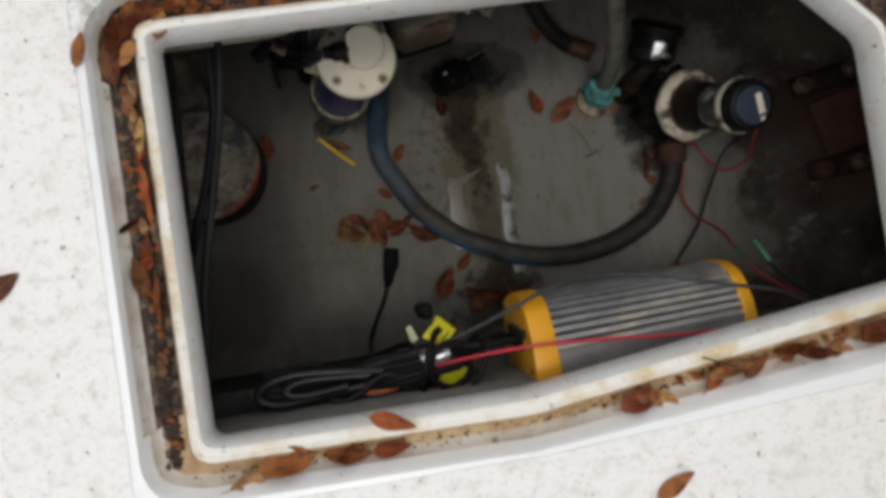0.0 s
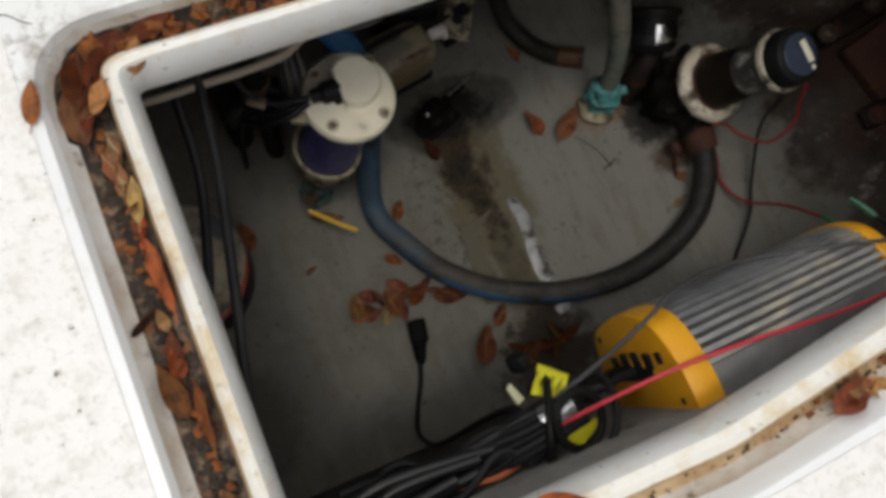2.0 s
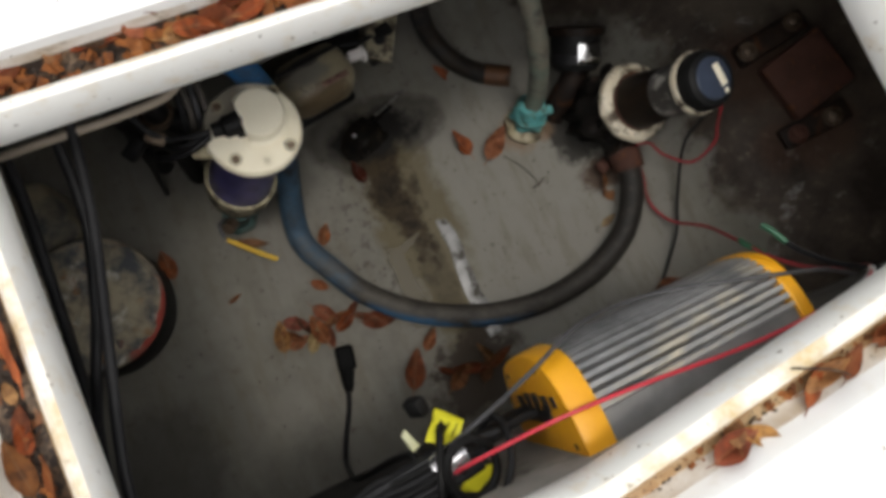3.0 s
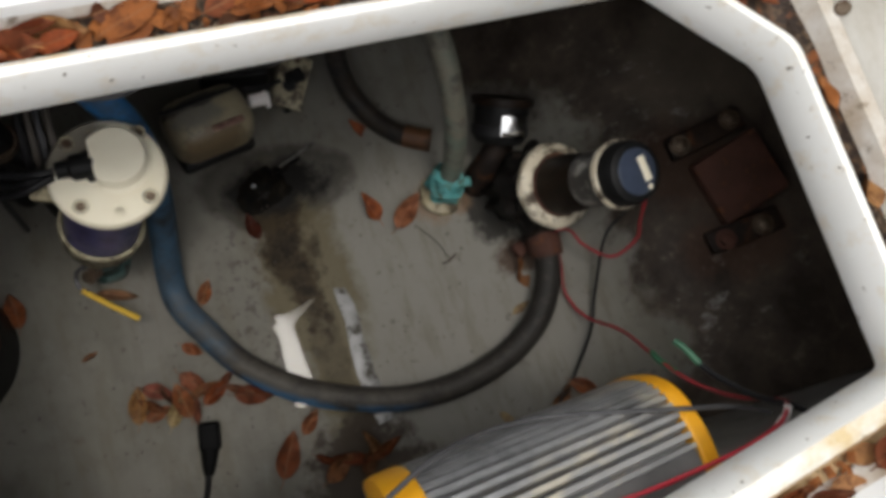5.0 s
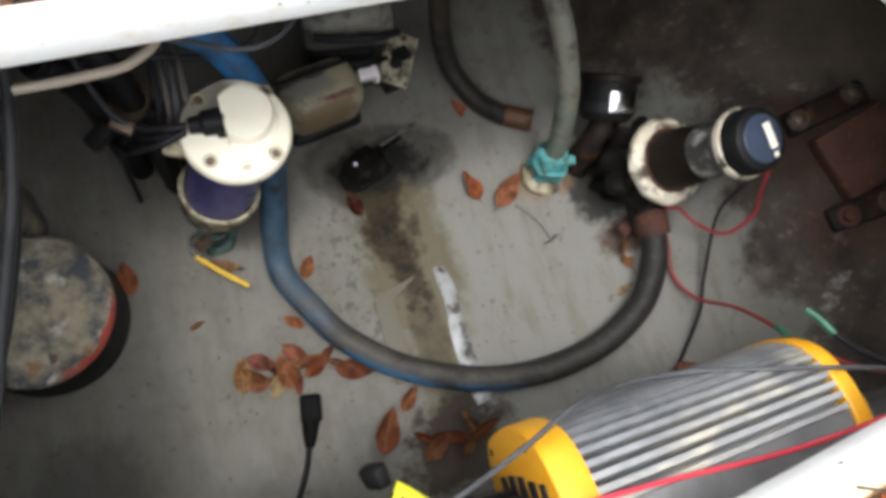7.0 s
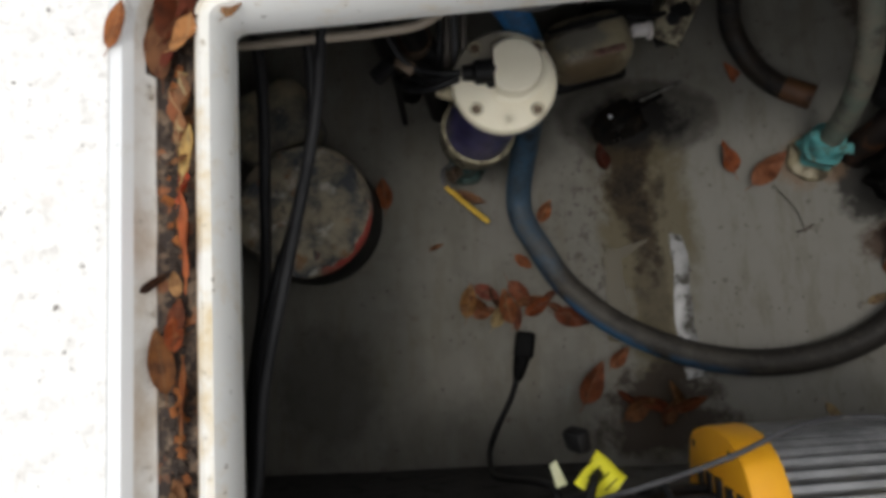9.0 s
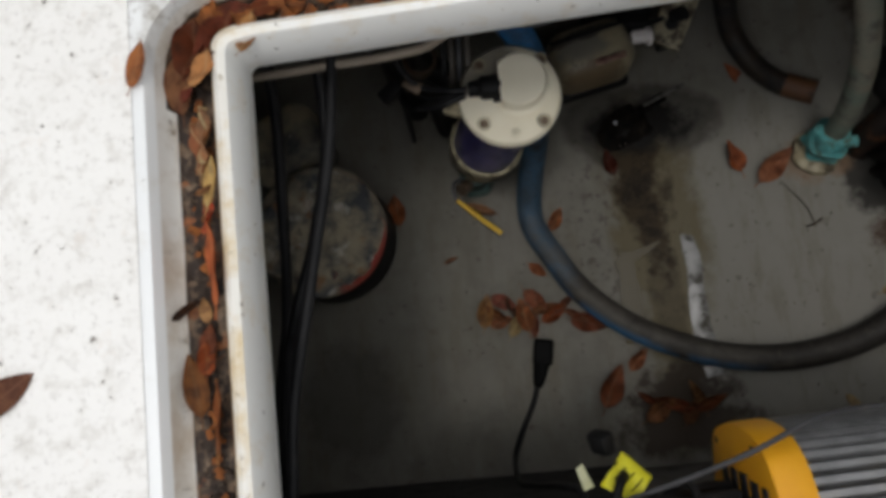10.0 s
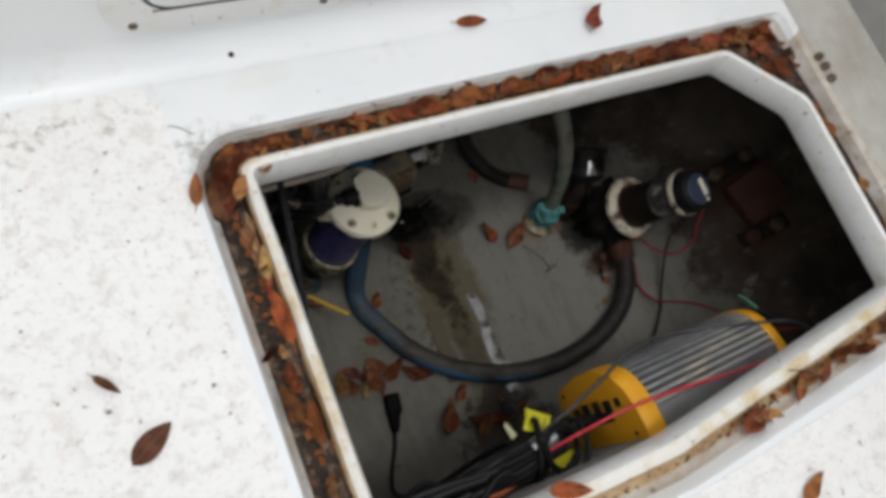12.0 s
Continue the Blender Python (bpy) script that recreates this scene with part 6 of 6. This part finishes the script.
def litter():
    """Crumbs of leaf and dirt along the gutter."""
    rnd = random.Random(5)
    verts, faces = [], []

    torn = []

    def crumb(x, y, z, s, flake=False):
        torn.extend([flake] * 5)
        q = Euler((rnd.uniform(-0.6, 0.6), rnd.uniform(-0.6, 0.6), rnd.uniform(0, 6.3))).to_matrix()
        k = len(verts)
        for p in ((-1, -0.5, 0), (0.9, -0.6, 0.1), (1.0, 0.5, 0), (-0.7, 0.7, 0.15), (0.1, 0, 0.7)):
            verts.append(Vector((x, y, z)) + q @ Vector((p[0] * s, p[1] * s, p[2] * s * (0.3 if flake else 1))))
        for f in ((0, 1, 4), (1, 2, 4), (2, 3, 4), (3, 0, 4), (3, 2, 1, 0)):
            faces.append([k + i for i in f])
    for k in range(2100):
        side = rnd.random()
        a = rnd.random()
        if side < 0.48:
            x, y = -0.011 + rnd.gauss(0, 0.0035), 0.16 + 0.42 * a
        elif side < 0.72:
            x, y = 0.0 + 0.75 * a, 0.594 + rnd.gauss(0, 0.005)
        elif side < 0.94:
            x, y = 0.0 + 0.72 * a, 0.146 + rnd.gauss(0, 0.004) + max(0, a * 0.72 - 0.33) * 0.105
        else:
            x, y = 0.764 + rnd.gauss(0, 0.002), 0.2 + 0.36 * a
        if 0.72 < side < 0.86 and k % 2:
            continue
        crumb(x, y, -0.0265 + rnd.uniform(0, 0.002), rnd.choice((0.0008, 0.0012, 0.0018)) if 0.72 < side < 0.94 else rnd.choice((0.0012, 0.0018, 0.0026, 0.004)))
    # torn pieces of leaf lying among the crumbs
    for k in range(430):
        a = rnd.random()
        if k < 290:
            x, y = 0.03 + 0.73 * a, 0.596 + rnd.gauss(0, 0.005)
        elif k < 340:
            x, y = rnd.gauss(0.005, 0.010), rnd.gauss(0.585, 0.010)
        elif k < 385:
            x, y = -0.008 + rnd.gauss(0, 0.003), 0.17 + 0.38 * a
        else:
            x, y = 0.40 + 0.32 * a, 0.149 + rnd.gauss(0, 0.003) + (0.07 + 0.32 * a) * 0.1
        crumb(x, y, -0.024 + rnd.uniform(0, 0.006), rnd.choice((0.003, 0.0045, 0.006, 0.008)) * (0.6 if k >= 340 else 1), True)
    for k in range(260):
        x, y = rnd.gauss(0.38, 0.14), rnd.gauss(0.42, 0.13)
        if 0.19 < y < 0.75 and x < 0.7:
            crumb(x, y, floor_height(x) + 0.0006, rnd.choice((0.0008, 0.0012, 0.0018)))
    me = bpy.data.meshes.new("leaf_litter")
    me.from_pydata([tuple(v) for v in verts], [], faces)
    me.materials.append(CHIPS)
    me.materials.append(FLAKES)
    for f, flake in zip(me.polygons, torn):
        f.material_index = int(flake)
    tagged(new("leaf_litter", me), "crumbs of dead leaf and dirt in the hatch gutter", "leaf litter", kind="stuff")


litter()


def twig(name, line, radius, label):
    return solid(name, tube(line, radius, 6, 5), CHIPS, label, "twig")


twig("twig", [floor_at(0.556, 0.522, 0.003), floor_at(0.575, 0.490, 0.004), floor_at(0.583, 0.460, 0.003)], 0.0006, "thin dark twig on the bilge floor")
twig("twig", [floor_at(0.572, 0.462, 0.003), floor_at(0.583, 0.464, 0.004), floor_at(0.592, 0.470, 0.003)], 0.0012, "short dark twig on the bilge floor")
twig("twig", [(0.50, 0.186, -0.003), (0.53, 0.172, -0.003), (0.548, 0.160, -0.010)], 0.0009, "thin pale stalk over the hatch lip")
crack = [(-0.052, 0.634), (-0.045, 0.627), (-0.036, 0.624), (-0.028, 0.616), (-0.022, 0.613)]
solid("hairline_crack", tube([(x, y, 0.0002) for x, y in crack], 0.0005, 5, 5), CHIPS, "hairline crack in the white gelcoat by the hatch corner", "crack")
solid("deck_dot", lathe([(0.0005, 0), (0.0035, 0), (0.0028, 0.001), (0.0006, 0.0014)], (0.036, 0.688, 0.0040), (0, -0.5, 1), 14), BLACK_PLASTIC, "small dark plug in the white deck", "plug")
